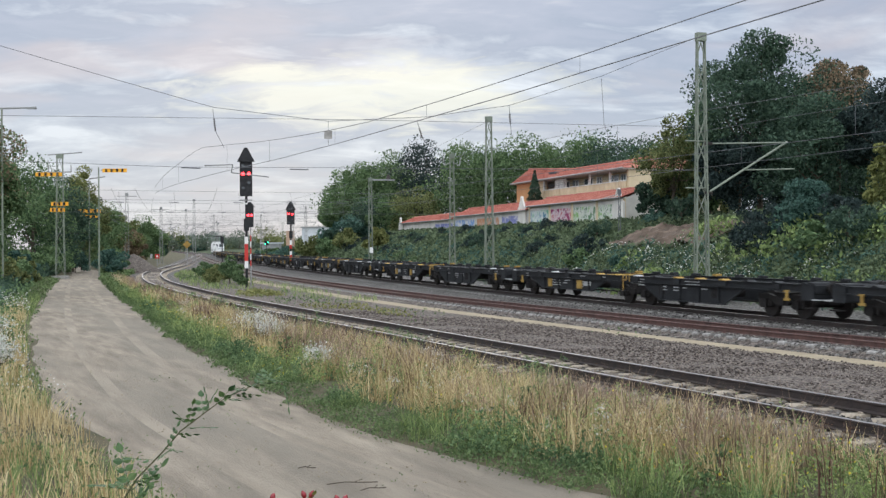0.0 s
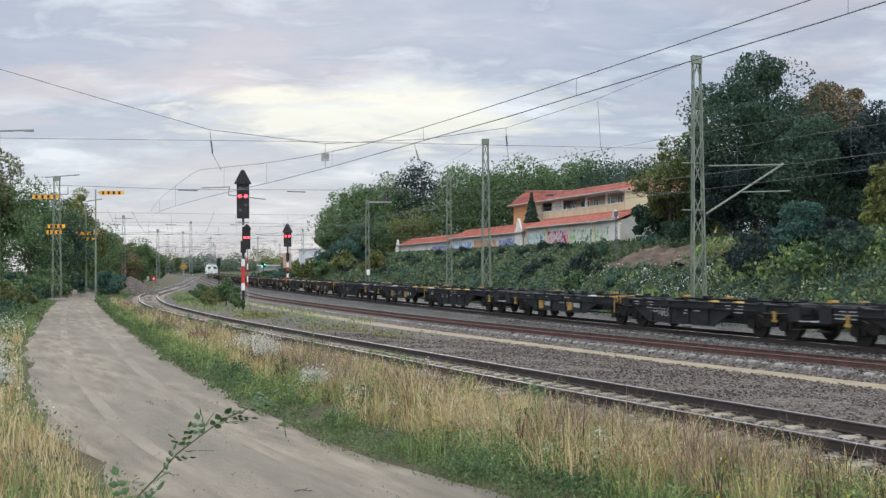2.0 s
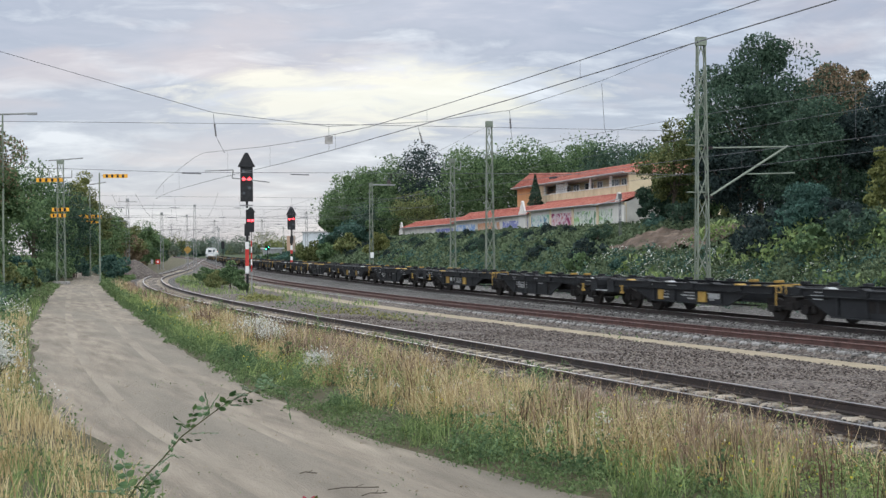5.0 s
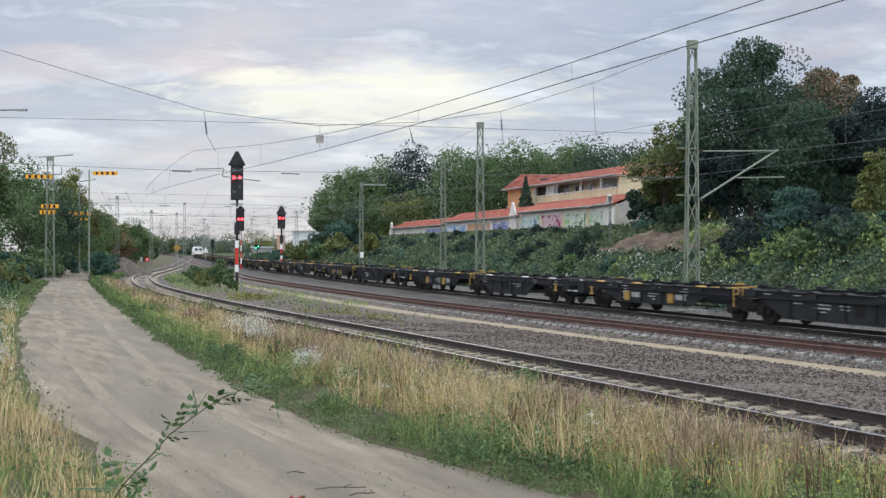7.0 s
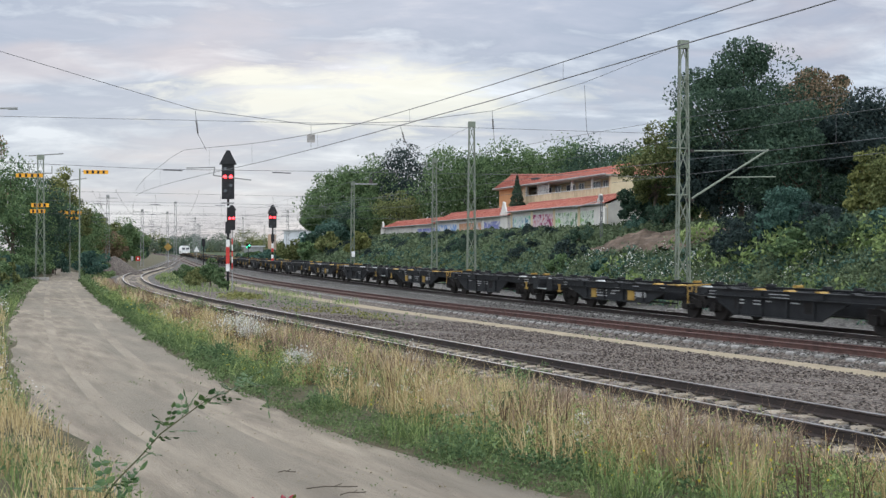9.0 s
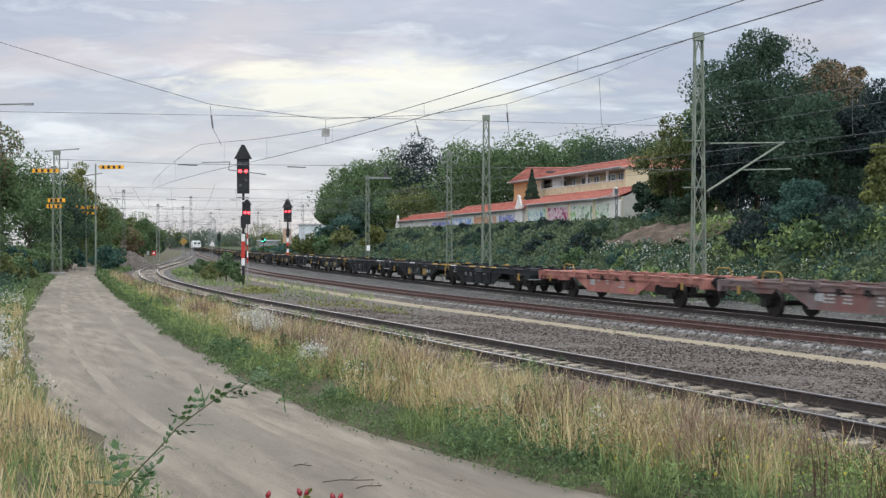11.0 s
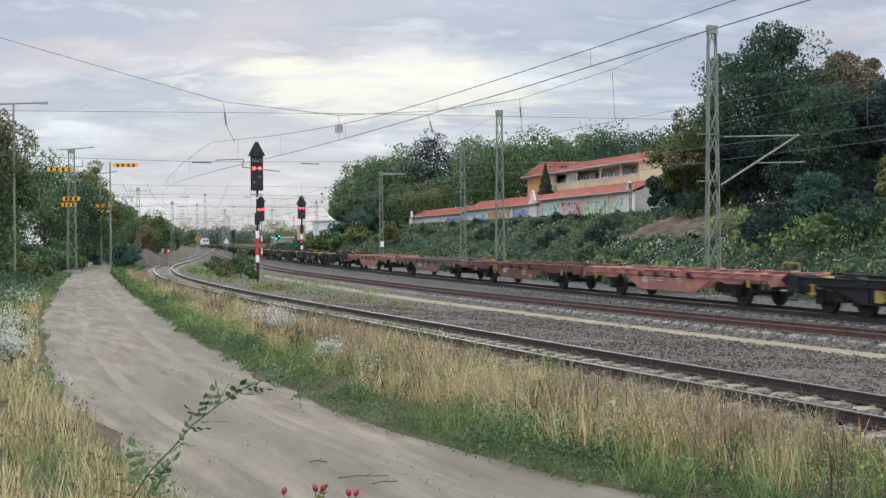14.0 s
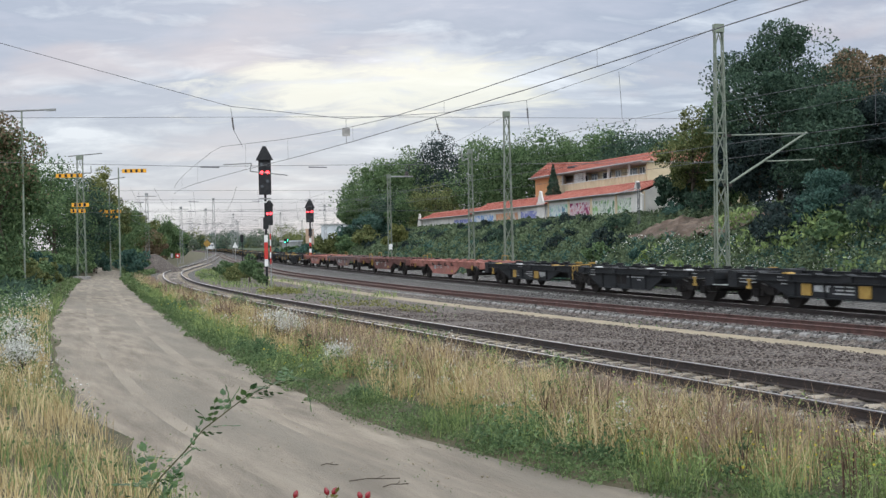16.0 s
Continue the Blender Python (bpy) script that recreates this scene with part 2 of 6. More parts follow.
M_BRICKISH = material("tan_facade", [(0.3, (0.36, 0.24, 0.17)), (0.7, (0.46, 0.32, 0.23))], 0.2, 0.9)
M_BARK = material("bark", [(0.3, (0.045, 0.036, 0.028)), (0.7, (0.12, 0.095, 0.075))], 4, 1, 0.7, 20)


def leafy(name, dark, mid_, light, clump=0.5):
    return material(name, [(0.22, dark), (0.5, mid_), (0.8, light)], clump, 0.75, island=0.72, rnd=0.18, spec=0.2, through_light=0.3)


L_DEEP = leafy("deep_green_leaves", (0.027, 0.053, 0.038), (0.053, 0.092, 0.063), (0.086, 0.139, 0.090))
L_MID = leafy("green_leaves", (0.055, 0.098, 0.046), (0.108, 0.172, 0.078), (0.175, 0.250, 0.114))
L_WEED = leafy("grey_green_weeds", (0.058, 0.084, 0.046), (0.104, 0.142, 0.078), (0.168, 0.212, 0.120))
# grey-green leaves for the distance, with the haze mixed into their colour
L_FAR_HAZE = leafy("haze_tinted_far_leaves", (0.085, 0.115, 0.080), (0.125, 0.160, 0.115), (0.17, 0.21, 0.155))
L_OLIVE = leafy("olive_leaves", (0.072, 0.088, 0.032), (0.142, 0.166, 0.064), (0.235, 0.250, 0.105))
L_BRONZE = leafy("bronze_leaves", (0.11, 0.080, 0.050), (0.20, 0.145, 0.092), (0.31, 0.235, 0.155))
L_BLUE = leafy("blue_green_leaves", (0.034, 0.075, 0.060), (0.065, 0.130, 0.104), (0.109, 0.192, 0.151))
L_YELLOW = leafy("yellowing_leaves", (0.10, 0.115, 0.04), (0.17, 0.185, 0.065), (0.26, 0.27, 0.10))
L_DARK = leafy("dark_bluish_leaves", (0.016, 0.028, 0.028), (0.032, 0.050, 0.048), (0.052, 0.078, 0.072))
G_DRY = leafy("dry_grass", (0.310, 0.230, 0.115), (0.494, 0.385, 0.201), (0.690, 0.575, 0.345), 0.8)
G_RUST = leafy("withered_stalks", (0.185, 0.130, 0.095), (0.32, 0.235, 0.170), (0.48, 0.37, 0.275), 0.8)
G_GREEN = leafy("fresh_grass", (0.109, 0.161, 0.057), (0.190, 0.259, 0.098), (0.310, 0.380, 0.149), 0.8)
G_LOW = leafy("low_weeds", (0.066, 0.108, 0.044), (0.112, 0.166, 0.070), (0.180, 0.240, 0.104), 0.8)
G_YGREEN = leafy("yellowing_weeds", (0.10, 0.105, 0.035), (0.17, 0.175, 0.062), (0.26, 0.26, 0.10), 0.8)
G_WHITE = leafy("white_blossom", (0.42, 0.42, 0.38), (0.58, 0.58, 0.54), (0.75, 0.75, 0.70), 0.8)
G_DOCK = leafy("dark_seed_stalks", (0.060, 0.034, 0.024), (0.105, 0.062, 0.043), (0.17, 0.105, 0.075), 0.8)
G_YELLOW = leafy("yellow_blossom", (0.50, 0.40, 0.04), (0.62, 0.52, 0.06), (0.72, 0.62, 0.12), 0.8)
# ---- plan: lines of the path and of the three tracks, as x over y ----
def line(points):
    """A smooth line through (y, x) points: monotone slopes, straight beyond the ends."""
    ys, xs = np.array([p[0] for p in points], float), np.array([p[1] for p in points], float)
    d = np.diff(xs) / np.diff(ys)
    m = np.concatenate([[d[0]], (d[1:] + d[:-1]) / 2, [d[-1]]])

    def at(y):
        y = np.asarray(y, float)
        i = np.clip(np.searchsorted(ys, y) - 1, 0, len(d) - 1)
        h = ys[i + 1] - ys[i]
        u = (y - ys[i]) / h
        mid_ = (2 * u**3 - 3 * u**2 + 1) * xs[i] + (u**3 - 2 * u**2 + u) * h * m[i] + (3 * u**2 - 2 * u**3) * xs[i + 1] + (u**3 - u**2) * h * m[i + 1]
        return np.where(y < ys[0], xs[0] + (y - ys[0]) * m[0], np.where(y > ys[-1], xs[-1] + (y - ys[-1]) * m[-1], mid_))

    return at


train_x = line([(-260, 116.39), (-60, 46.75), (10.6, 22.17), (22.26, 18.11), (36.04, 13.27), (50.31, 8.32), (63.1, 3.97), (74.86, -0), (90.87, -5.2), (114.57, -12.23), (144.72, -20.47), (248, -45.2), (310, -58.8), (400, -79.3), (530, -113), (1200, -287)])
mid_x = line([(-260, 132.95), (-60, 49.57), (22.71, 15.08), (29.93, 12.08), (36.96, 8.89), (49.66, 3.64), (58.11, 0.22), (76.06, -6.32), (103.93, -15.51), (129.3, -22.08), (154.47, -28), (254.14, -51), (310, -63.3), (400, -83.6), (530, -117), (1200, -290)])
near_x = line([(-260, 128.43), (-60, 39.68), (12.78, 7.38), (17.38, 5.34), (23.74, 2.52), (32.93, -1.34), (42.7, -5.45), (51, -8.85), (62.5, -13.2), (80.5, -19.3), (98, -24.1), (109, -26.7), (124, -29.5), (140, -32.1), (165, -36.3), (204.63, -43.85), (1200, -237.02)])
path_l = line([(-260, 121.68), (-60, 30.08), (13.9, -3.77), (20.21, -6.66), (33.94, -11.79), (49.17, -16.85), (89.53, -29.26), (120.97, -37.84), (174.86, -57.71), (1200, -435.69)])
path_r = line([(-260, 179.39), (-60, 48.83), (12.47, 1.52), (15.84, -0.68), (25.65, -4.75), (44.78, -11.25), (63.04, -17.19), (106.15, -30.71), (126.04, -36.42), (174.86, -54.65), (1200, -437.45)])
bank_x = line([(-260, 114.93), (-60, 45.29), (20.88, 17.13), (47.56, 7.84), (71.67, 0.1), (89.36, -5.2), (114.11, -12.2), (144.38, -20.47), (196.12, -33.74), (262, -49.71), (1200, -277.09)])


def grade(y, a, b):
    """An even rise from a to b between 45 and 120 m."""
    u = min(1.0, max(0.0, (y - 45) / 75))
    return a + (b - a) * u * u * (3 - 2 * u)


def train_level(y):
    return grade(y, -0.138, -0.012)


def mid_level(y):
    return grade(y, -0.253, -0.127 + 0.069 * min(1.0, max(0.0, (y - 160) / 110)))


_ys = np.linspace(-260, 1200, 14601)
_ss = np.concatenate([[0], np.cumsum(np.hypot(np.diff(_ys), np.diff(train_x(_ys))))])
_ss -= np.interp(0.0, _ys, _ss)


def on_train_line(s):
    """Place and heading (degrees about z, of the way ahead) at s metres along the train's track from abreast of the camera."""
    y = float(np.interp(s, _ss, _ys))
    x0, x1 = float(train_x(y - 2)), float(train_x(y + 2))
    return float(train_x(y)), y, math.degrees(math.atan2(4.0, x1 - x0))


# ---- building helpers ----
class Geo:
    """Collects boxes, tubes and sheets for one mesh."""

    def __init__(self):
        self.v, self.f = [], []

    def add(self, verts, faces):
        n = len(self.v)
        self.v += [tuple(p) for p in verts]
        self.f += [tuple(n + i for i in q) for q in faces]
        return self

    def box(self, x0, x1, y0, y1, z0, z1, m=None, chamfer=0.0):
        c = min(chamfer, (x1 - x0) / 3, (y1 - y0) / 3, (z1 - z0) / 3)
        if c > 0:
            return self.prism([(x0 + c, z0), (x1 - c, z0), (x1, z0 + c), (x1, z1 - c), (x1 - c, z1), (x0 + c, z1), (x0, z1 - c), (x0, z0 + c)], y0, y1, m)
        p = [(x, y, z) for z in (z0, z1) for y in (y0, y1) for x in (x0, x1)]
        if m is not None:
            p = [m @ Vector(q) for q in p]
        return self.add(p, [(0, 2, 3, 1), (4, 5, 7, 6), (0, 1, 5, 4), (2, 6, 7, 3), (0, 4, 6, 2), (1, 3, 7, 5)])

    def prism(self, outline, y0, y1, m=None):
        """An outline in x, z drawn out from y0 to y1."""
        n = len(outline)
        p = [(x, y0, z) for x, z in outline] + [(x, y1, z) for x, z in outline]
        if m is not None:
            p = [m @ Vector(q) for q in p]
        return self.add(p, [tuple(range(n)), tuple(range(2 * n - 1, n - 1, -1))] + [(i, n + i, n + (i + 1) % n, (i + 1) % n) for i in range(n)])

    def tube(self, a, b, ra, rb=None, n=8):
        a, b, rb = Vector(a), Vector(b), ra if rb is None else rb
        d = (b - a).normalized()
        s = d.orthogonal().normalized()
        t = d.cross(s)
        p = [o + r * (math.cos(k * math.tau / n) * s + math.sin(k * math.tau / n) * t) for o, r in ((a, ra), (b, rb)) for k in range(n)]
        return self.add(p, [(i, (i + 1) % n, n + (i + 1) % n, n + i) for i in range(n)] + [tuple(range(n - 1, -1, -1)), tuple(range(n, 2 * n))])

    def pipe(self, points, r, n=6):
        for a, b in zip(points, points[1:]):
            self.tube(a, b, r, n=n)
        return self

    def mesh(self, name, mat, smooth=False):
        me = bpy.data.meshes.new(name)
        me.from_pydata(self.v, [], self.f)
        me.materials.append(mat)
        if smooth:
            me.shade_smooth()
        return me


def part(name, geo, mat, parent=None, label="", smooth=False):
    """Links a Geo, or a mesh that others share, as one object under a thing."""
    ob = new(name, geo if isinstance(geo, bpy.types.Mesh) else geo.mesh(name, mat, smooth))
    ob.parent = parent
    return tagged(ob, label)


def thing(name, label, category, m=None, group="", kind=""):
    ob = new(name)
    ob.empty_display_size = 0.3
    if m is not None:
        ob.matrix_basis = m
    return tagged(ob, label, category, group, kind)


def fast_mesh(name, verts, faces, mat):
    """A mesh from arrays; all faces have the same number of corners."""
    me = bpy.data.meshes.new(name)
    n, k = faces.shape
    me.vertices.add(len(verts)), me.loops.add(n * k), me.polygons.add(n)
    me.vertices.foreach_set("co", np.ascontiguousarray(verts, np.float32).ravel())
    me.loops.foreach_set("vertex_index", np.ascontiguousarray(faces, np.int32).ravel())
    me.polygons.foreach_set("loop_start", np.arange(0, n * k, k, dtype=np.int32))
    me.update(calc_edges=True)
    me.materials.append(mat)
    return me


def leaves(name, centres, size, mat, rng, droop=0.0, aspect=0.6):
    """Small pointed leaves, each folded flat in its own direction."""
    n = len(centres)
    a = rng.normal(size=(n, 3))
    a[:, 2] -= droop
    a /= np.linalg.norm(a, axis=1)[:, None]
    b = np.cross(a, rng.normal(size=(n, 3)))
    b /= np.linalg.norm(b, axis=1)[:, None] + 1e-9
    s = (size * rng.uniform(0.6, 1.3, n))[:, None]
    v = np.stack([centres - a * s * 0.5, centres + b * s * aspect * 0.5, centres + a * s * 0.5, centres - b * s * aspect * 0.5], 1).reshape(-1, 3)
    return fast_mesh(name, v, np.arange(4 * n).reshape(n, 4), mat)


def blades(name, base, height, width, lean, mat, rng):
    """Upright blades in three faces each, that bend over towards the tip."""
    n = len(base)
    az = rng.uniform(0, math.tau, n)
    d = np.stack([np.cos(az), np.sin(az), np.zeros(n)], 1)
    side = np.stack([-np.sin(az), np.cos(az), np.zeros(n)], 1) * (width * rng.uniform(0.6, 1.4, n))[:, None] * 0.5
    h = height[:, None]
    up_ = np.array([[0, 0, 1.0]])
    bend = (lean * rng.uniform(0.2, 1.6, n))[:, None] * h
    m = base + up_ * h * 0.55 + d * bend * 0.3
    tip = base + up_ * h + d * bend
    v = np.stack([base - side, base + side, m - side * 0.8, m + side * 0.8, tip], 1).reshape(-1, 3)
    k = np.arange(n)[:, None] * 5
    f = np.concatenate([k + np.array([[0, 1, 3]]), k + np.array([[0, 3, 2]]), k + np.array([[2, 3, 4]])])
    return fast_mesh(name, v, f, mat)


def wobble(x, y, scale=0.1, seed=0.0):
    return noise.noise((x * scale + seed, y * scale - seed, seed))


# ---- ground: one sheet to the horizon, that follows path and tracks ----
FAR_END = 3000.0


def columns(y):
    """x and z across the place at y, with the material of the strip to the right of each."""
    pl, pr, nx, mx, tx, bx = (float(c(y)) for c in (path_l, path_r, near_x, mid_x, train_x, bank_x))
    mz, tz = mid_level(y), train_level(y)
    near_cam = max(0.0, min(1.0, (34 - y) / 18))
    pl0, pr0 = pl, pr
    pl += 0.35 * wobble(pl, y, 0.35, 3) + 0.2 * wobble(pl, y, 1.3, 5)
    pr += 0.35 * wobble(pr, y, 0.35, 9) + 0.2 * wobble(pr, y, 1.3, 7)
    c = [(pl - 2200, 0.3, 1), (pl - 300, 0.3, 1), (pl - 80, 0.3, 1), (pl - 30, 0.3, 1), (pl - 14, 0.2, 0), (pl - 7, 0.1 + 0.5 * near_cam, 0),
         (pl - 4.5, 0.55 * near_cam, 0), (pl - 2.8, 0.48 * near_cam - 0.05, 0), (pl - 1.5, 0.25 * near_cam - 0.12, 0), (pl - 0.5, -0.2, 0), (pl, -0.3, 2)]
    c += [(pl0 + (pr0 - pl0) * u, z, k) for u, z, k in ((0.18, -0.32, 2), (0.27, -0.335, 7), (0.34, -0.335, 2), (0.42, -0.31, 2), (0.5, -0.30, 2), (0.60, -0.315, 2), (0.68, -0.34, 7), (0.75, -0.34, 2), (0.84, -0.32, 2))]
    a, b = pr, nx - 2.7
    c += [(pr, -0.3, 0), (a + (b - a) * 0.2, -0.26, 0), (a + (b - a) * 0.6, -0.25, 0), (b, -0.30, 3), (nx - 1.75, -0.29, 4), (nx - 1.35, -0.215, 4),
          (nx, -0.205, 4), (nx + 1.35, -0.215, 3), (nx + 1.9, -0.28, 4)]
    a, b = nx + 1.9, mx - 1.6
    c += [(a + (b - a) * u, z, k) for u, z, k in ((0.3, -0.33, 4), (0.55, mz - 0.27, 4))]
    c += [(max(a + (b - a) * 0.7, mx - 3.05), mz - 0.31, 5), (max(a + (b - a) * 0.92, mx - 1.85), mz - 0.33, 8)]
    c += [(mx - 1.6, mz - 0.31, 8), (mx - 1.36, mz - 0.19, 3), (mx - 1.22, mz - 0.12, 8), (mx, mz - 0.13, 8), (mx + 0.98, mz - 0.17, 3), (mx + 1.3, mz - 0.22, 3)]
    a, b = mx + 1.45, tx - 1.45
    c += [(a, mz - 0.26, 3), ((a + b) / 2, (mz + tz) / 2 - 0.34, 3), (b, tz - 0.26, 3), (tx - 1.2, tz - 0.18, 3), (tx, tz - 0.165, 3), (tx + 1.2, tz - 0.18, 3), (tx + 1.9, tz - 0.3, 3), (tx + 3.2, tz - 0.35, 3)]
    rise = 1.0 if y < 160 else max(0.25, 1 - (y - 160) / 90)
    c += [(max(bx + d, tx + 3.3 + 0.1 * d), z * rise - 0.3 * (1 - rise), 6) for d, z in ((6.6, -0.2), (7.4, 0.2), (8.6, 0.9), (10, 1.7), (12, 2.5), (14, 3.1), (16, 3.55), (18, 3.8), (21, 4.1), (26, 4.6), (40, 5.2), (80, 6), (300, 6), (2200, 6))]
    return c


ys = np.concatenate([np.arange(-240, 0, 8.0), np.arange(0, 60, 0.8), np.arange(60, 160, 2.0), np.arange(160, 420, 12.0), np.array([450, 520, 620, 760, 950, 1300, 1900, FAR_END])])
rows = [columns(float(y)) for y in ys]
width = len(rows[0])
gv = np.array([[(x + (0.10 * wobble(x, y, 0.8, 2) if k in (0, 4, 5) else 0), y, z + (0.05 * wobble(x, y, 0.6, 1) + 0.03 * wobble(x, y, 2.1, 4) if k in (0, 4, 6) else 0.0)) for x, z, k in r] for y, r in zip(ys, rows)])
idx = np.arange(len(ys) * width).reshape(len(ys), width)
quads = np.stack([idx[:-1, :-1], idx[:-1, 1:], idx[1:, 1:], idx[1:, :-1]], -1).reshape(-1, 4)
me = fast_mesh("ground", gv.reshape(-1, 3), quads, M_EARTH)
for mat in (M_BANK, M_PATH, M_BALLAST, M_CINDER, M_SAND, M_BANK, M_RUT, M_CINDER):
    me.materials.append(mat)
me.polygons.foreach_set("material_index", np.tile(np.array([k for _, _, k in rows[0]][:-1], np.int32), len(ys) - 1))
me.shade_smooth()
tagged(new("ground", me), "dirt path, weedy verge, ballast beds and a rising green bank", "ground", kind="structure")


def ground_z(x, y):
    r = columns(float(y))
    return float(np.interp(x, [c[0] for c in r], [c[1] for c in r]))


# ---- tracks ----
RAIL_PROFILE = [(-0.075, -0.172), (0.075, -0.172), (0.075, -0.155), (0.012, -0.135), (0.012, -0.045), (0.036, -0.032), (0.036, -0.006), (0.028, 0.0), (-0.028, 0.0), (-0.036, -0.006), (-0.036, -0.032), (-0.012, -0.045), (-0.012, -0.135), (-0.075, -0.155)]


def side_point(curve, y, off):
    d = float(curve(y + 0.5) - curve(y - 0.5))
    k = math.hypot(1, d)
    return float(curve(y)) + off / k, y - off * d / k


def near_level(y):
    return 0.0


def rail(curve, off, level, y0, y1, mat, parent, head=M_RAIL_TOP):
    yy = list(np.arange(y0, 120, 1.6)) + list(np.arange(120, y1, 8.0))
    prof, n = RAIL_PROFILE, len(RAIL_PROFILE)
    v, f, mi = [], [], []
    for i, y in enumerate(yy):
        for u, z in prof:
            x, y2 = side_point(curve, y, off + u)
            v.append((x, y2, level(y) + z))
        if i:
            for k in range(n):
                a, b = (i - 1) * n + k, (i - 1) * n + (k + 1) % n
                f.append((a, b, b + n, a + n))
                mi.append(1 if k in (6, 7, 8) else 0)
    me = bpy.data.meshes.new("rail")
    me.from_pydata(v, [], f)
    me.materials.append(mat), me.materials.append(head)
    me.polygons.foreach_set("material_index", mi)
    ob = new("rail", me)
    ob.parent = parent
    return ob


def sleeper_geo():
    g = Geo()
    g.prism([(-1.30, -0.40), (1.30, -0.40), (1.30, -0.24), (1.26, -0.205), (0.42, -0.175), (0.30, -0.215), (-0.30, -0.215), (-0.42, -0.175), (-1.26, -0.205), (-1.30, -0.24)], -0.14, 0.14)
    for s in (-1, 1):
        for k in (-1, 1):
            g.box(s * 0.75 + k * 0.105 - 0.02, s * 0.75 + k * 0.105 + 0.02, -0.04, 0.04, -0.19, -0.155)
    return g


def track(name, label, curve, level, mat_rail, mat_sleeper, y0, near0, near1, far1, pitch=0.6, cant=0.0):
    th = thing(name, label, "railway track", kind="structure")
    for off in (-0.7525, 0.7525):
        rail(curve, off, lambda y, lift=(cant if off < 0 else 0.0): level(y) + lift, y0, far1, mat_rail, th, mat_rail if cant else M_RAIL_TOP)
    me = sleeper_geo().mesh("sleeper", mat_sleeper)
    rest = Geo()
    y = y0
    while y < 170:
        d = float(curve(y + 0.5) - curve(y - 0.5))
        m = pose(float(curve(y)), y, level(y) + cant / 2, 0, 0, math.degrees(math.atan2(d * -1, 1)) + random.uniform(-0.6, 0.6)) @ pose(0, 0, 0, 0, math.degrees(cant / 1.5), 0)
        if near0 < y < near1:
            part("sleeper", me, None, th).matrix_basis = m
        else:
            rest.box(-1.3, 1.3, -0.13, 0.13, -0.4, -0.2, m)
        y += pitch / math.hypot(1, d)
    tagged(part("sleepers", rest, mat_sleeper, th), kind="stuff")
    return th


track("railway_track", "side track with dark rails on weathered concrete sleepers", near_x, near_level, M_RAIL, M_SLEEPER, -40, 12, 100, 420)
track("railway_track", "main line with red-brown rails on pale concrete sleepers", mid_x, mid_level, M_RAIL_RED, M_SLEEPER_W, -40, 16, 90, 700, 0.56, 0.045)
track("railway_track", "main line with dark rails under a goods train", train_x, train_level, M_RAIL, M_SLEEPER_W, -240, 24, 60, 800)


# ---- lattice masts, signals, boards ----
def lattice_mast(name, x, y, z0, z1, w0, w1, turn, label, mat=M_STEEL, step=1.1, bar=0.05):
    th = thing(name, label, "mast", pose(x, y, z0, 0, 0, turn))
    h = z1 - z0
    n = max(4, int(h / step))

    def corner(i, k):
        w = (w0 + (w1 - w0) * k / n) / 2
        return Vector(((-w, w, w, -w)[i], (-w, -w, w, w)[i] * 0.45, h * k / n))

    for i in range(4):
        part("leg", Geo().tube(corner(i, 0), corner(i, n), bar * 0.8, bar * 0.65, 4), mat, th)
    lace = Geo()
    single = y < 80 and z0 < 0.5
    for k in range(n):
        for i in range(4):
            a, b = corner(i, k), corner((i + 1) % 4, k + 1)
            if (k + i) % 2:
                a, b = corner((i + 1) % 4, k), corner(i, k + 1)
            if single:
                part("brace", Geo().tube(a, b, bar * 0.55, n=4), mat, th)
            else:
                lace.tube(a, b, bar * 0.5, n=4)
    if not single:
        tagged(part("lacing", lace, mat, th), kind="stuff")
    cap = corner(2, n)
    part("cap", Geo().box(-cap.x - 0.05, cap.x + 0.05, -cap.y - 0.05, cap.y + 0.05, h - 0.35, h), mat, th)
    base = corner(2, 0)
    part("footing", Geo().box(-base.x - 0.25, base.x + 0.25, -base.y - 0.25, base.y + 0.25, -0.9, 0.05, chamfer=0.05), M_SLEEPER_W, th)
    return th


TURN = 17.0      # degrees by which the tracks bear to the left


def cantilever(parent, z, reach, side=1):
    """A hinged bracket arm: top tie, strut, registration tube and insulators, along the mast's local x."""
    s = side
    part("top_tube", Geo().tube((s * 0.5, 0, z), (s * reach, 0, z + 0.12), 0.035), M_STEEL, parent)
    part("strut", Geo().tube((s * 0.4, 0, z - 2.05), (s * (reach + 0.1), 0, z + 0.16), 0.05), M_STEEL, parent)
    part("registration_tube", Geo().tube((s * reach * 0.52, 0, z - 1.1), (s * (reach + 0.45), 0, z - 1.02), 0.03), M_STEEL, parent)
    for zz in (z, z - 2.1):
        ins = Geo()
        for k in range(5):
            ins.tube((s * (0.2 + 0.07 * k), 0, zz), (s * (0.24 + 0.07 * k), 0, zz), 0.075, 0.05)
        part("insulator", ins, M_CERAMIC, parent)


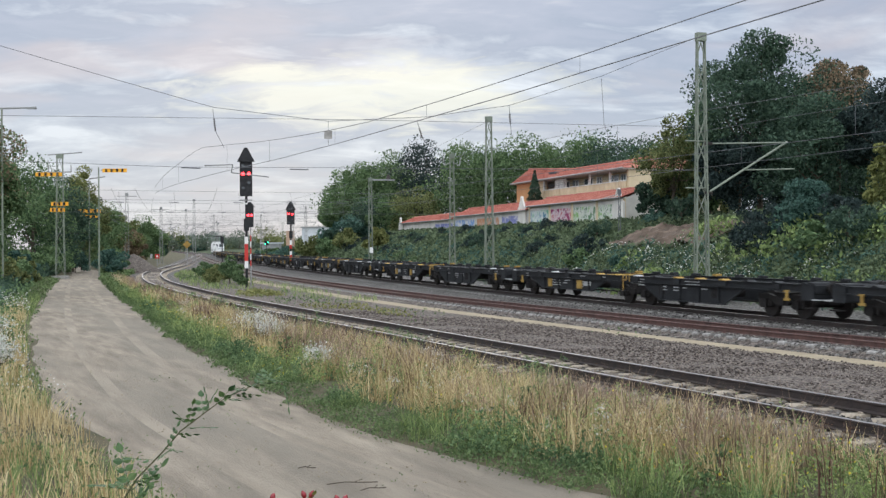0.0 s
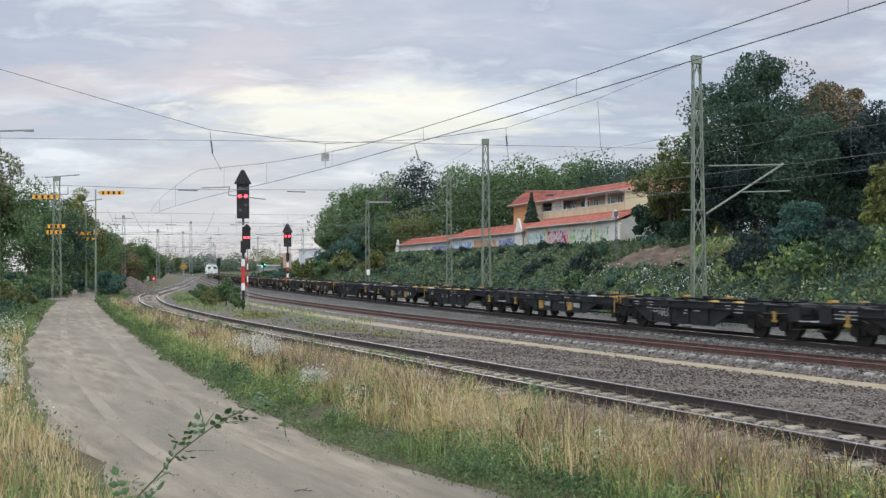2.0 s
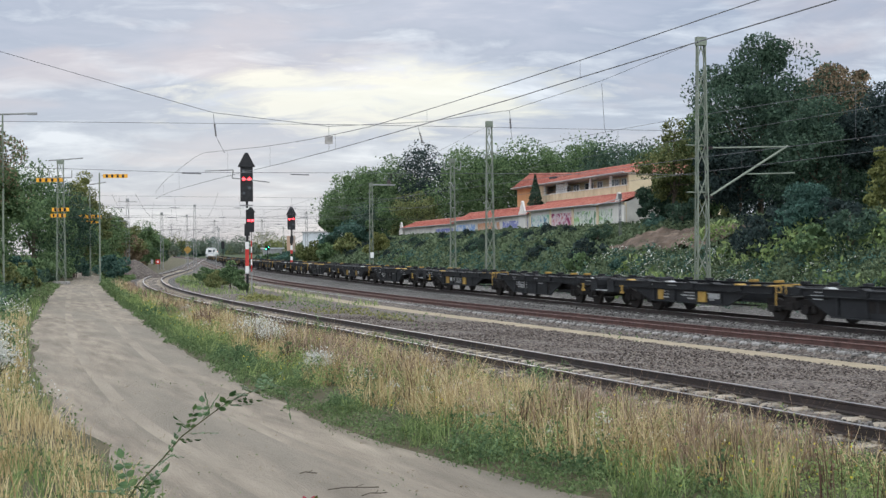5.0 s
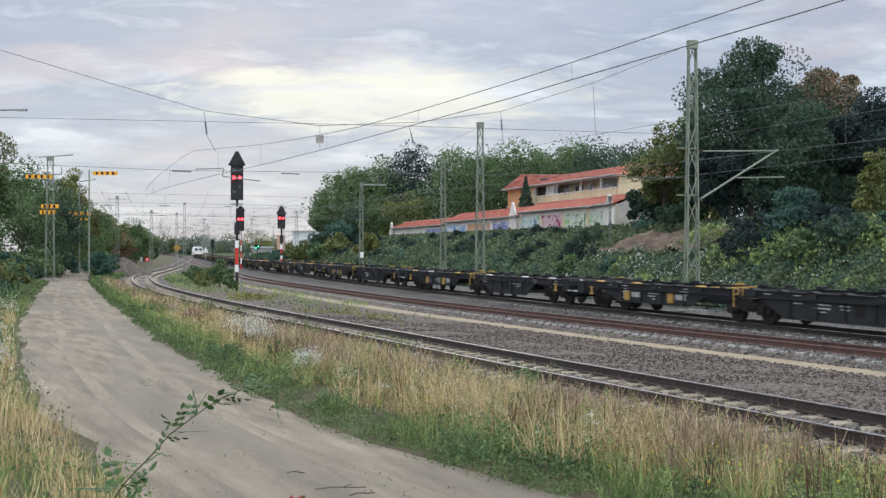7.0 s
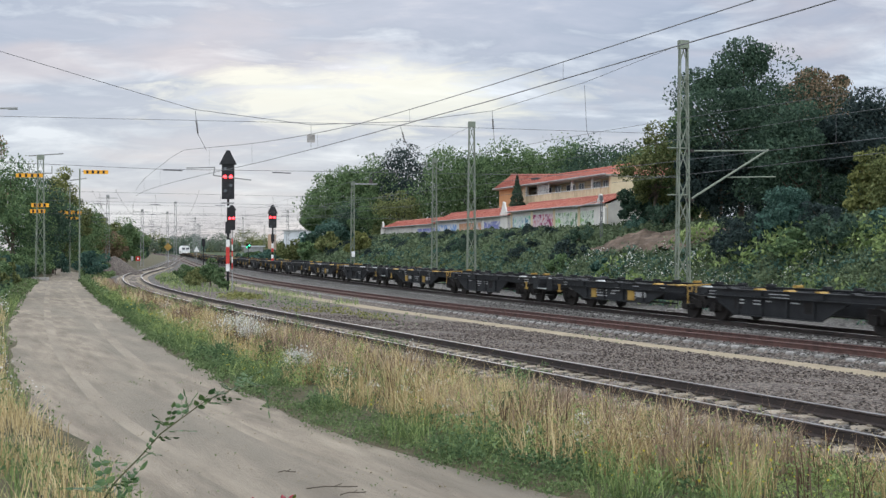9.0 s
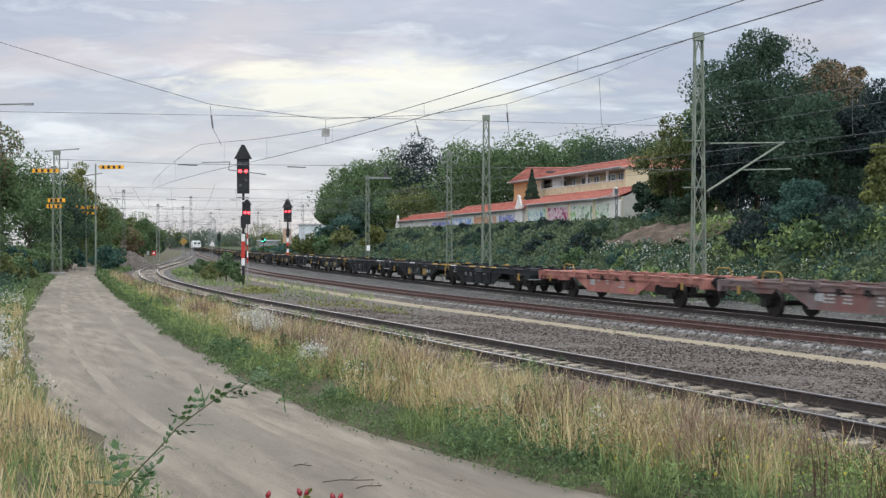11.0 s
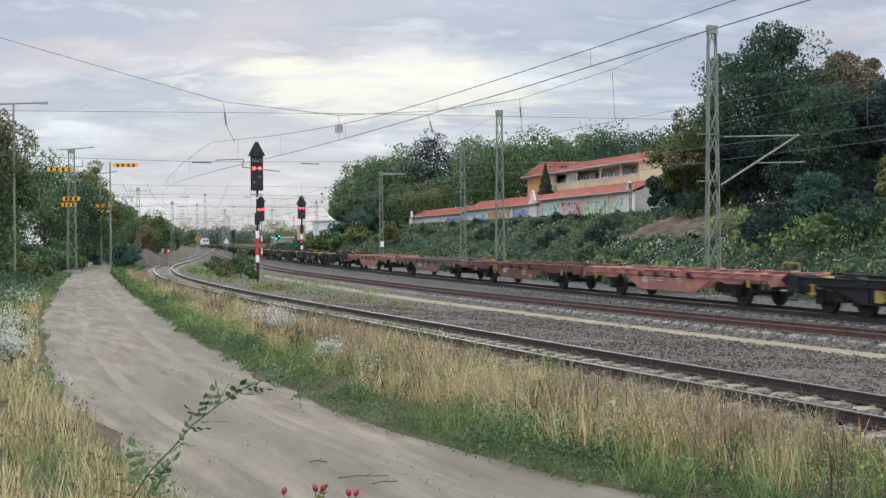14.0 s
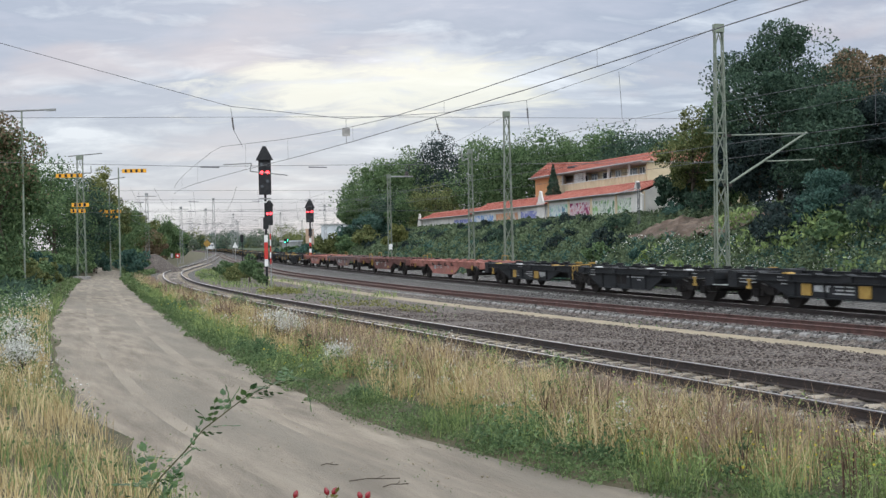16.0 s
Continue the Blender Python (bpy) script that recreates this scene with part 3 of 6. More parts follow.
mast = lattice_mast("catenary_mast", 11.0, 50.4, -0.2, 11.3, 0.60, 0.33, TURN, "tall grey-green lattice mast with a bracket arm beside the railway")
cantilever(mast, 6.8, 4.1)
for zz in (6.9, 4.9):
    part("crossbar", Geo().tube((-0.75, 0, zz), (0.3, 0, zz), 0.03), M_STEEL, mast)
lattice_mast("catenary_mast", 2.96, 75.7, -0.2, 10.55, 0.58, 0.33, TURN, "tall grey lattice mast on the green bank")
m3 = lattice_mast("catenary_mast", 0.66, 84.0, 0.0, 8.85, 0.42, 0.26, TURN, "slim lattice mast with curved wire hangers", bar=0.04, step=0.8)
for s in (-1, 1):
    part("hanger", Geo().pipe([(s * 0.1, 0, 8.2), (s * 0.55, 0, 8.0), (s * 0.62, 0, 8.3), (s * 0.62, 0, 8.6)], 0.035), M_STEEL_D, m3)
m4 = lattice_mast("catenary_mast", -6.65, 108.9, -0.2, 8.6, 0.34, 0.26, TURN, "grey lattice mast with a short arm over the line", bar=0.05)
part("arm", Geo().box(-0.1, 2.3, -0.05, 0.05, 8.55, 8.68), M_STEEL_D, m4)
part("insulator", Geo().tube((1.7, 0, 8.7), (1.7, 0, 9.1), 0.22, 0.12), M_CERAMIC, m4)
part("number_plate", Geo().box(-0.16, 0.16, -0.30, -0.27, 1.9, 2.4), M_WHITE, m4)
small = lattice_mast("catenary_mast", 11.4, 76.5, 1.4, 5.9, 0.15, 0.11, TURN, "short lattice post with an arm on the overgrown bank", mat=M_WIRE, bar=0.02, step=0.7)
part("arm", Geo().tube((0, 0, 4.2), (-1.9, 0, 3.7), 0.03), M_STEEL_D, small)

# far masts down the line, with their arms
for x, y, top, arm in ((-26.6, 230, 10.0, 2.0), (-18.3, 190, 10.4, -2.2), (-42.0, 200, 10.4, 0.0), (-40.0, 150, 9.2, -2.6), (-44, 185, 8.6, 3.0), (-52, 240, 10.0, 3.0), (-58, 300, 10.5, -3.0), (-46, 300, 10.5, 3.0), (-33, 260, 9.5, 3.0), (-63, 330, 9.5, 3.0), (-50, 370, 10.0, -3.0), (-72, 380, 10.0, 3.0), (-44, 420, 10.0, 3.0), (-84, 430, 10, 3)):
    fm = lattice_mast("catenary_mast", x, y, -0.3, top, 0.5, 0.3, TURN, "distant lattice mast down the line", mat=M_STEEL_D, step=1.6, bar=0.05)
    if arm:
        part("arm", Geo().tube((0, 0, top * 0.72), (arm, 0, top * 0.72 + 0.1), 0.05), M_STEEL_D, fm)
        part("strut", Geo().tube((0, 0, top * 0.55), (arm, 0, top * 0.72), 0.05), M_STEEL_D, fm)
        part("top_arm", Geo().tube((-1.2, 0, top - 0.1), (1.2, 0, top - 0.1), 0.04), M_STEEL_D, fm)


def striped_board(parent, x, z, length, height=0.32, n=9):
    part("board", Geo().box(x, x + length, -0.03, 0.03, z, z + height), M_ORANGE, parent, "amber board with black bars")
    for k in range(n):
        if k % 2:
            part("bar", Geo().box(x + length * k / n, x + length * (k + 0.8) / n, -0.045, -0.034, z + 0.03, z + height - 0.03), M_SIGNAL, parent)


left = lattice_mast("catenary_mast", -32.3, 100.0, -0.1, 10.2, 0.75, 0.45, 0, "grey lattice mast with arms and amber striped warning boards", mat=M_STEEL, step=1.3, bar=0.042)
part("top_arm", Geo().tube((-1.0, 0, 10.25), (1.9, 0, 10.45), 0.05), M_STEEL_D, left)
for s in (-1, 1):
    part("crossarm", Geo().pipe([(s * 0.1, 0, 8.8), (s * 0.95, 0, 8.8), (s * 0.95, 0, 9.4)], 0.05), M_STEEL_D, left)
striped_board(left, -2.05, 8.45, 2.25)
striped_board(left, -0.75, 5.95, 1.45, n=7)
striped_board(left, -0.85, 5.45, 1.25, n=7)
board = thing("warning_board", "amber and black striped board hung beside the line", "sign", pose(-28.7, 100, 8.5))
striped_board(board, 0, 0.15, 2.05)
part("hanger", Geo().tube((-0.15, 0.05, 0.35), (0.3, 0.05, 0.35), 0.04), M_STEEL_D, board)
part("post", Geo().tube((-0.35, 0.1, -8.6), (-0.35, 0.1, 0.6), 0.075, 0.06), M_STEEL, board)
part("top_arm", Geo().tube((-1.2, 0.1, -0.4), (0.2, 0.1, -0.2), 0.05), M_STEEL_D, board)
lp = thing("warning_board", "amber striped boards on a thin grey pole", "sign", pose(-36.4, 122, -0.1))
part("post", Geo().tube((0, 0, 0), (0, 0, 9.3), 0.08, 0.06), M_STEEL, lp)
striped_board(lp, -1.15, 6.0, 2.3, 0.36, 7)
striped_board(lp, -1.05, 5.45, 1.9, 0.30, 7)
lamp = thing("street_lamp", "thin grey lamp pole with a long double arm", "lamp post", pose(-22.3, 60, 0))
part("pole", Geo().tube((0, 0, -0.2), (0, 0, 9.35), 0.06, 0.045), M_STEEL, lamp)
part("arm", Geo().tube((-1.2, 0, 9.35), (1.75, 0, 9.42), 0.05), M_STEEL_D, lamp)
for x in (-1.1, 1.5):
    part("lamp_head", Geo().box(x - 0.25, x + 0.25, -0.07, 0.07, 9.33, 9.42, chamfer=0.03), M_STEEL_D, lamp)


def lamp_disc(g, x, z, r, y=-0.22, n=12):
    g.tube((x, y, z), (x, y - 0.02, z), r, r, n)


M_RED_GLOW, M_GREEN_GLOW, M_AMBER_GLOW = glow("red_lamp", (1.0, 0.03, 0.04), 9.0), glow("green_lamp", (0.05, 1.0, 0.45), 5.0), glow("orange_lamp", (1.0, 0.22, 0.05), 6.0)


def light_signal(label, m, height, main_low, main_high, lower=None, tall_bands=True):
    """A colour-light signal on a mast with red and white bands; its own local y points away from the driver."""
    th = thing("railway_signal", label, "railway signal", m)
    part("mast", Geo().tube((0, 0.1, -0.5), (0, 0.1, main_high - 0.3), 0.085), M_SIGNAL, th)
    w, h0, h1 = 0.42, main_low, main_high
    part("screen", Geo().prism([(-w, h0), (w, h0), (w, h1 - 0.95), (-w, h1 - 0.95)], -0.18, 0.0), M_SIGNAL, th, "black signal screen")
    part("hood", Geo().prism([(-w - 0.17, h1 - 0.95), (w + 0.17, h1 - 0.95), (w * 0.25, h1), (-w * 0.25, h1)], -0.3, 0.05), M_SIGNAL, th, "pointed black hood")
    zl = h0 + (h1 - h0) * 0.46
    for x in (-0.2, 0.2):
        g = Geo()
        lamp_disc(g, x, zl, 0.115)
        part("red_lamp", g, M_RED_GLOW, th, "glowing red lamp")
        part("visor", Geo().box(x - 0.16, x + 0.16, -0.45, -0.18, zl + 0.13, zl + 0.17), M_SIGNAL, th)
    for x, z in ((-0.2, zl + 0.55), (0.2, zl - 0.6), (-0.18, zl - 0.95)):
        g = Geo()
        lamp_disc(g, x, z, 0.1)
        part("dark_lamp", g, M_PANE, th)
    if lower:
        lo, hi, xo = lower
        part("lower_screen", Geo().prism([(xo - 0.23, lo), (xo + 0.25, lo), (xo + 0.25, hi - 0.35), (xo - 0.23, hi - 0.35)], -0.2, 0.0), M_SIGNAL, th)
        part("lower_hood", Geo().prism([(xo - 0.3, hi - 0.35), (xo + 0.34, hi - 0.35), (xo + 0.1, hi), (xo - 0.05, hi)], -0.3, 0.03), M_SIGNAL, th)
        for x in (xo - 0.11, xo + 0.13):
            g = Geo()
            lamp_disc(g, x, (lo + hi) / 2 - 0.05, 0.085)
            part("red_lamp", g, M_RED_GLOW, th, "glowing red lamp")
        part("tie", Geo().box(-0.45, 0.4, -0.05, 0.02, hi + 0.1, hi + 0.18), M_STEEL_D, th)
        part("cable_box", Geo().box(-0.42, 0.42, -0.06, 0.0, main_low - 0.55, main_low - 0.45), M_WHITE, th)
        part("ladder", Geo().box(-0.12, 0.0, -0.12, -0.08, 4.0, lo + 0.2), M_STEEL_D, th)
        part("lower_mast", Geo().tube((xo + 0.05, 0, -0.5), (xo + 0.05, 0, lo + 0.1), 0.04), M_STEEL_D, th)
    bands = ((0.95, 1.45, M_WHITE), (1.45, 2.6, M_RED), (2.6, 3.1, M_WHITE)) if tall_bands else ((0.6, 1.0, M_WHITE), (1.0, 1.7, M_RED), (1.7, 2.1, M_WHITE), (2.4, 2.8, M_RED), (2.8, 3.3, M_WHITE))
    for a, b, mat in bands:
        part("band", Geo().box(-0.12, 0.12, -0.17, -0.12, a, b), mat, th)
    part("plate", Geo().box(-0.17, 0.2, -0.18, -0.13, 3.5, 4.3), M_SIGNAL, th)
    if lower:
        for k in range(5):
            part("side_band", Geo().box(lower[2] + 0.01, lower[2] + 0.09, -0.1, -0.05, 1.1 + 0.42 * k, 1.5 + 0.42 * k), M_WHITE if k % 2 else M_RED, th)
    return th


light_signal("tall black railway signal with red lamps on a banded mast", pose(-13.4, 80.8, -0.1, 0, 0, 6), 9.1, 5.85, 9.15, (3.75, 5.45, 0.24))
light_signal("black railway signal showing red lamps beyond the train", pose(-16.5, 128.5, -0.3, 0, 0, 6), 7.3, 5.0, 7.5, None, False)
# small signals and signs far down the line
for x, y, z, mat, label in ((-34.2, 230, 2.9, M_GREEN_GLOW, "small far signal with green lamps"), (-81.5, 425, 2.2, M_AMBER_GLOW, "small far signal with orange lamps")):
    th = thing("railway_signal", label, "railway signal", pose(x, y, -0.3))
    part("post", Geo().tube((0, 0, 0), (0, 0, z + 0.4), 0.07), M_SIGNAL, th)
    part("screen", Geo().box(-0.45, 0.45, -0.05, 0.05, z, z + 0.9), M_SIGNAL, th)
    for dx, dz in ((-0.25, 0.25), (0.25, 0.6)):
        g = Geo()
        lamp_disc(g, dx, z + dz, 0.11 if y < 300 else 0.2, -0.06)
        part("lamp", g, mat, th)
dist = thing("railway_signal", "dark far signal on a thin post", "railway signal", pose(-38.2, 205, -0.3))
part("post", Geo().tube((0, 0, 0), (0, 0, 4.0), 0.08), M_SIGNAL, dist)
part("screen", Geo().box(-0.28, 0.28, -0.1, 0.1, 3.2, 4.5, chamfer=0.08), M_SIGNAL, dist)
dia = thing("railway_sign", "yellow diamond sign on a post", "sign", pose(-37.8, 175, -0.2))
part("post", Geo().tube((0, 0, 0), (0, 0, 3.2), 0.05), M_STEEL_D, dia)
part("plate", Geo().box(-0.42, 0.42, -0.04, 0.04, -0.42, 0.42, pose(0, -0.08, 2.9, 0, 45, 0)), M_YELLOW, dia)
tri = thing("railway_sign", "small white triangular sign", "sign", pose(-36.5, 190, -0.2))
part("post", Geo().tube((0, 0, 0), (0, 0, 2.6), 0.05), M_STEEL_D, tri)
part("plate", Geo().prism([(-0.45, 2.2), (0.45, 2.2), (0, 3.1)], -0.06, -0.02), M_WHITE, tri)
low = thing("railway_sign", "low red and white stop sign by the points", "sign", pose(-38.6, 160, -0.2))
part("post", Geo().tube((0, 0, 0), (0, 0, 1.4), 0.05), M_STEEL_D, low)
part("plate", Geo().box(-0.3, 0.3, -0.05, 0.0, 1.0, 1.6, chamfer=0.15), M_RED, low)
part("square", Geo().box(-0.12, 0.12, -0.07, -0.055, 1.18, 1.42), M_WHITE, low)
part("box", Geo().box(-0.95, -0.65, -0.05, 0.1, 1.0, 1.6), M_MARK, low)

# ---- overhead wires ----
def wire(name, label, pts, r=0.012, mat=M_WIRE):
    th = thing(name, label, "wire", kind="structure")
    part("strand", Geo().pipe(pts, r, 5), mat, th)
    return th


def curve_wire(curve, y0, y1, level, step=4.0, shift=0.0):
    return [(float(curve(y)) + shift, y, level(y)) for y in np.arange(y0, y1 + 0.1, step)]


near_contact = lambda y: float(np.interp(y, (5, 17, 26, 38, 45, 53, 59, 71, 88), (6.2, 5.81, 5.63, 5.57, 5.59, 5.71, 5.80, 6.0, 6.2)))
near_mess = lambda y: float(np.interp(y, (5, 18.6, 23.4, 27, 31, 35.6, 40, 45.8, 60, 67, 73.7, 88.5), (6.5, 6.14, 6.02, 5.965, 5.945, 5.97, 6.12, 6.39, 7.33, 7.12, 6.95, 6.52)))
cw = wire("contact_wire", "overhead contact wire with droppers above the side track", curve_wire(near_x, 5, 88, near_contact, 3.0), 0.011)
part("messenger", Geo().pipe(curve_wire(near_x, 5, 88, near_mess, 3.0), 0.010, 5), M_WIRE, cw)
for y in (16.5, 23.3, 30.7, 37.9, 45.6, 53.0, 68, 77):
    x = float(near_x(y))
    part("dropper", Geo().pipe([(x, y, near_mess(y)), (x, y, near_contact(y))], 0.005, 4), M_WIRE, cw)
for cv, far_ in ((near_x, 200), (mid_x, 420), (train_x, 420)):
    y0 = 88 if cv is near_x else -40
    f2 = wire("contact_wire", "overhead contact wire and messenger over the line", curve_wire(cv, y0, far_, lambda y: 5.25, 6.0), 0.008)
    lev = lambda y: 5.75 + 0.9 * abs(math.sin((y - 46) * math.pi / 130 + math.pi / 2)) ** 2
    part("messenger", Geo().pipe(curve_wire(cv, y0, far_, lev, 6.0), 0.007, 5), M_WIRE, f2)
    dr = Geo()
    for y in np.arange(y0 + 6, 260, 11.0):
        x = float(cv(y))
        dr.tube((x, y, 5.25), (x, y, lev(y)), 0.005, n=4)
    part("droppers", dr, M_WIRE, f2)

span = wire("headspan_wire", "sagging cross-span wire hung between the masts", [(10.9, 50.4, 11.14), (6.6, 49.0, 9.29), (2.7, 47.9, 7.96), (-0.6, 46.9, 7.41), (-4.4, 45.7, 7.13), (-8.6, 44.4, 7.54), (-12.0, 43.4, 8.47), (-15.7, 42.2, 9.5), (-19.3, 41.2, 10.55)], 0.011)
part("steady_wire", Geo().pipe([(10.9, 50.4, 7.3), (-3.6, 46.0, 7.22), (-19.3, 41.2, 6.98)], 0.009, 5), M_WIRE, span)
part("lower_wire", Geo().pipe([(10.8, 50.4, 5.45), (-3.5, 46.0, 5.35), (-9.8, 44.0, 5.28), (-19.3, 41.2, 5.5)], 0.009, 5), M_WIRE, span)
for a, b, c in (((-8.6, 44.4, 7.48), (-8.5, 44.4, 6.63), (-8.2, 44.5, 6.03)), ((-1.0, 46.7, 7.28), (-0.8, 46.8, 6.55), (-0.6, 46.8, 6.33)), ((2.7, 47.9, 7.96), (2.75, 47.9, 7.2), (2.8, 47.9, 6.75)), ((6.6, 49.1, 9.18), (6.7, 49.1, 7.3), (6.95, 49.1, 6.6))):
    part("hanger", Geo().pipe([a, b, c], 0.010, 5), M_WIRE, span)
    if a[0] > 5:
        continue
    a, b = Vector(a).lerp(b, 0.45), Vector(b)
    ins = Geo()
    for k in range(6):
        ins.tube(a.lerp(b, k / 6), a.lerp(b, (k + 0.6) / 6), 0.045, 0.03, 6)
    part("insulator", ins, M_CERAMIC, span)
part("dropper", Geo().tube((-4.4, 45.7, 7.13), (-4.4, 45.7, 6.2), 0.008), M_WIRE, span)
part("line_tag", Geo().box(-4.55, -4.25, 45.64, 45.70, 6.45, 6.75), M_SLEEPER_W, span, "small square line tag")
for x, y in ((-9.4, 44.2), (-5.5, 45.4)):
    part("steady_arm", Geo().tube((x - 0.35, y, 5.27), (x + 0.35, y + 0.1, 5.25), 0.022), M_WIRE, span)
reg = Geo().pipe([(-8.9, 44.3, 5.35), (-7.9, 44.6, 5.4), (-7.95, 44.6, 5.1), (-6.6, 45.0, 4.95)], 0.022)
part("registration_arm", reg, M_STEEL_D, span)
wire("feeder_wire", "thin feeder wires passing the trees", [(3.0, 75.7, 10.3), (-6.6, 108.9, 8.4)], 0.009)
far_w = Geo()
for y in (118, 150, 185, 208, 230, 262, 300, 335, 370, 410):
    x = float(mid_x(y))
    for z in (5.4, 6.6, 7.5):
        far_w.tube((x - 22, y - 6, z + 0.4), (x + 18, y + 6, z + 0.2), 0.016, n=4)
    for dx in (-12, -7, -1, 4, 9):
        far_w.tube((x + dx, y + dx * 0.3, 7.7), (x + dx + 0.2, y + dx * 0.3, 5.4), 0.012, n=4)
        far_w.tube((x + dx - 0.5, y + dx * 0.3, 6.72), (x + dx + 0.5, y + dx * 0.3, 6.68), 0.03, n=5)
for x0, dx in ((-28.0, -0.215), (-19.0, -0.235), (-26.0, -0.19)):
    for k in range(6):
        y = 100 + 55 * k
        far_w.pipe([(x0 + dx * (y + q * 55 - 100), y + q * 55, 6.0 + 1.3 * (2 * q - 1) ** 2) for q in (0, 0.17, 0.33, 0.5, 0.67, 0.83, 1)], 0.014, 4)
tagged(new("cross_wire", far_w.mesh("cross_wire", M_WIRE)), "many thin cross wires far down the line", "wire", kind="stuff")


# ---- the goods train: x runs ahead along the track, z from the rail top ----
def wheel_mesh():
    g = Geo()
    g.tube((0, -0.065, 0), (0, 0.055, 0), 0.455, 0.45, 20)
    g.tube((0, -0.08, 0), (0, -0.05, 0), 0.48, 0.48, 20)
    g.tube((0, 0.055, 0), (0, 0.075, 0), 0.36, 0.15, 16)
    g.tube((0, 0.07, 0), (0, 0.17, 0), 0.11, 0.11, 10)
    return g.mesh("wheel", M_WHEEL)


WHEEL = wheel_mesh()


def wheelset(parent, x):
    for s in (-1, 1):
        w = part("wheel", WHEEL, None, parent)
        w.matrix_basis = pose(x, s * 0.75, 0.46, 0, 0, 0 if s > 0 else 180)
    part("axle", Geo().tube((x, -0.72, 0.46), (x, 0.72, 0.46), 0.09), M_UNDER, parent)


def bogie_frame():
    g = Geo()
    for s in (-1, 1):
        y = s * 1.0
        g.prism([(-1.25, 0.62), (-0.6, 0.62), (-0.35, 0.42), (0.35, 0.42), (0.6, 0.62), (1.25, 0.62), (1.25, 0.78), (0.7, 0.80), (0.4, 0.72), (-0.4, 0.72), (-0.7, 0.80), (-1.25, 0.78)], y - 0.06, y + 0.06)
        for x in (-0.9, 0.9):
            g.box(x - 0.17, x + 0.17, y - 0.1, y + 0.14, 0.32, 0.62, chamfer=0.05)
            for dx in (-0.27, 0.27):
                g.tube((x + dx, y, 0.36), (x + dx, y, 0.64), 0.085, n=8)
        g.box(-0.22, 0.22, y - 0.12, y + 0.12, 0.42, 0.66)
    g.box(-0.3, 0.3, -1.05, 1.05, 0.55, 0.85)
    return g.mesh("bogie_frame", M_UNDER)


BOGIE = bogie_frame()


def bogie(parent, x):
    part("bogie_frame", BOGIE, None, parent).matrix_basis = pose(x, 0, 0)
    for dx in (-0.9, 0.9):
        wheelset(parent, x + dx)


def buffers(parent, x, ahead, mat):
    for s in (-1, 1):
        g = Geo().tube((x, s * 0.875, 1.03), (x + ahead * 0.38, s * 0.875, 1.03), 0.10)
        g.tube((x + ahead * 0.38, s * 0.875, 1.03), (x + ahead * 0.43, s * 0.875, 1.03), 0.23, 0.23, 12)
        part("buffer", g, mat, parent)
    part("coupling", Geo().pipe([(x, 0, 0.95), (x + ahead * 0.3, 0, 0.86), (x + ahead * 0.5, 0, 0.9)], 0.05), M_UNDER, parent)


def marks(parent, rng, xs, y, z, tall=0.05):
    for x in xs:
        for k in range(rng.integers(1, 4)):
            w = rng.uniform(0.25, 0.6)
            part("marking", Geo().box(x, x + w, y, y + 0.006, z - 0.11 * k, z - 0.11 * k + tall), M_MARK, parent)


def side_sill(g, x0, x1, s, y=1.34):
    """A rolled channel along one side: web, top and bottom flange."""
    g.box(x0, x1, s * y - 0.03, s * y + 0.03, 0.95, 1.17)
    g.box(x0, x1, s * y - 0.10, s * y + 0.10, 1.145, 1.175)
    g.box(x0, x1, s * y - 0.09, s * y + 0.09, 0.925, 0.952)


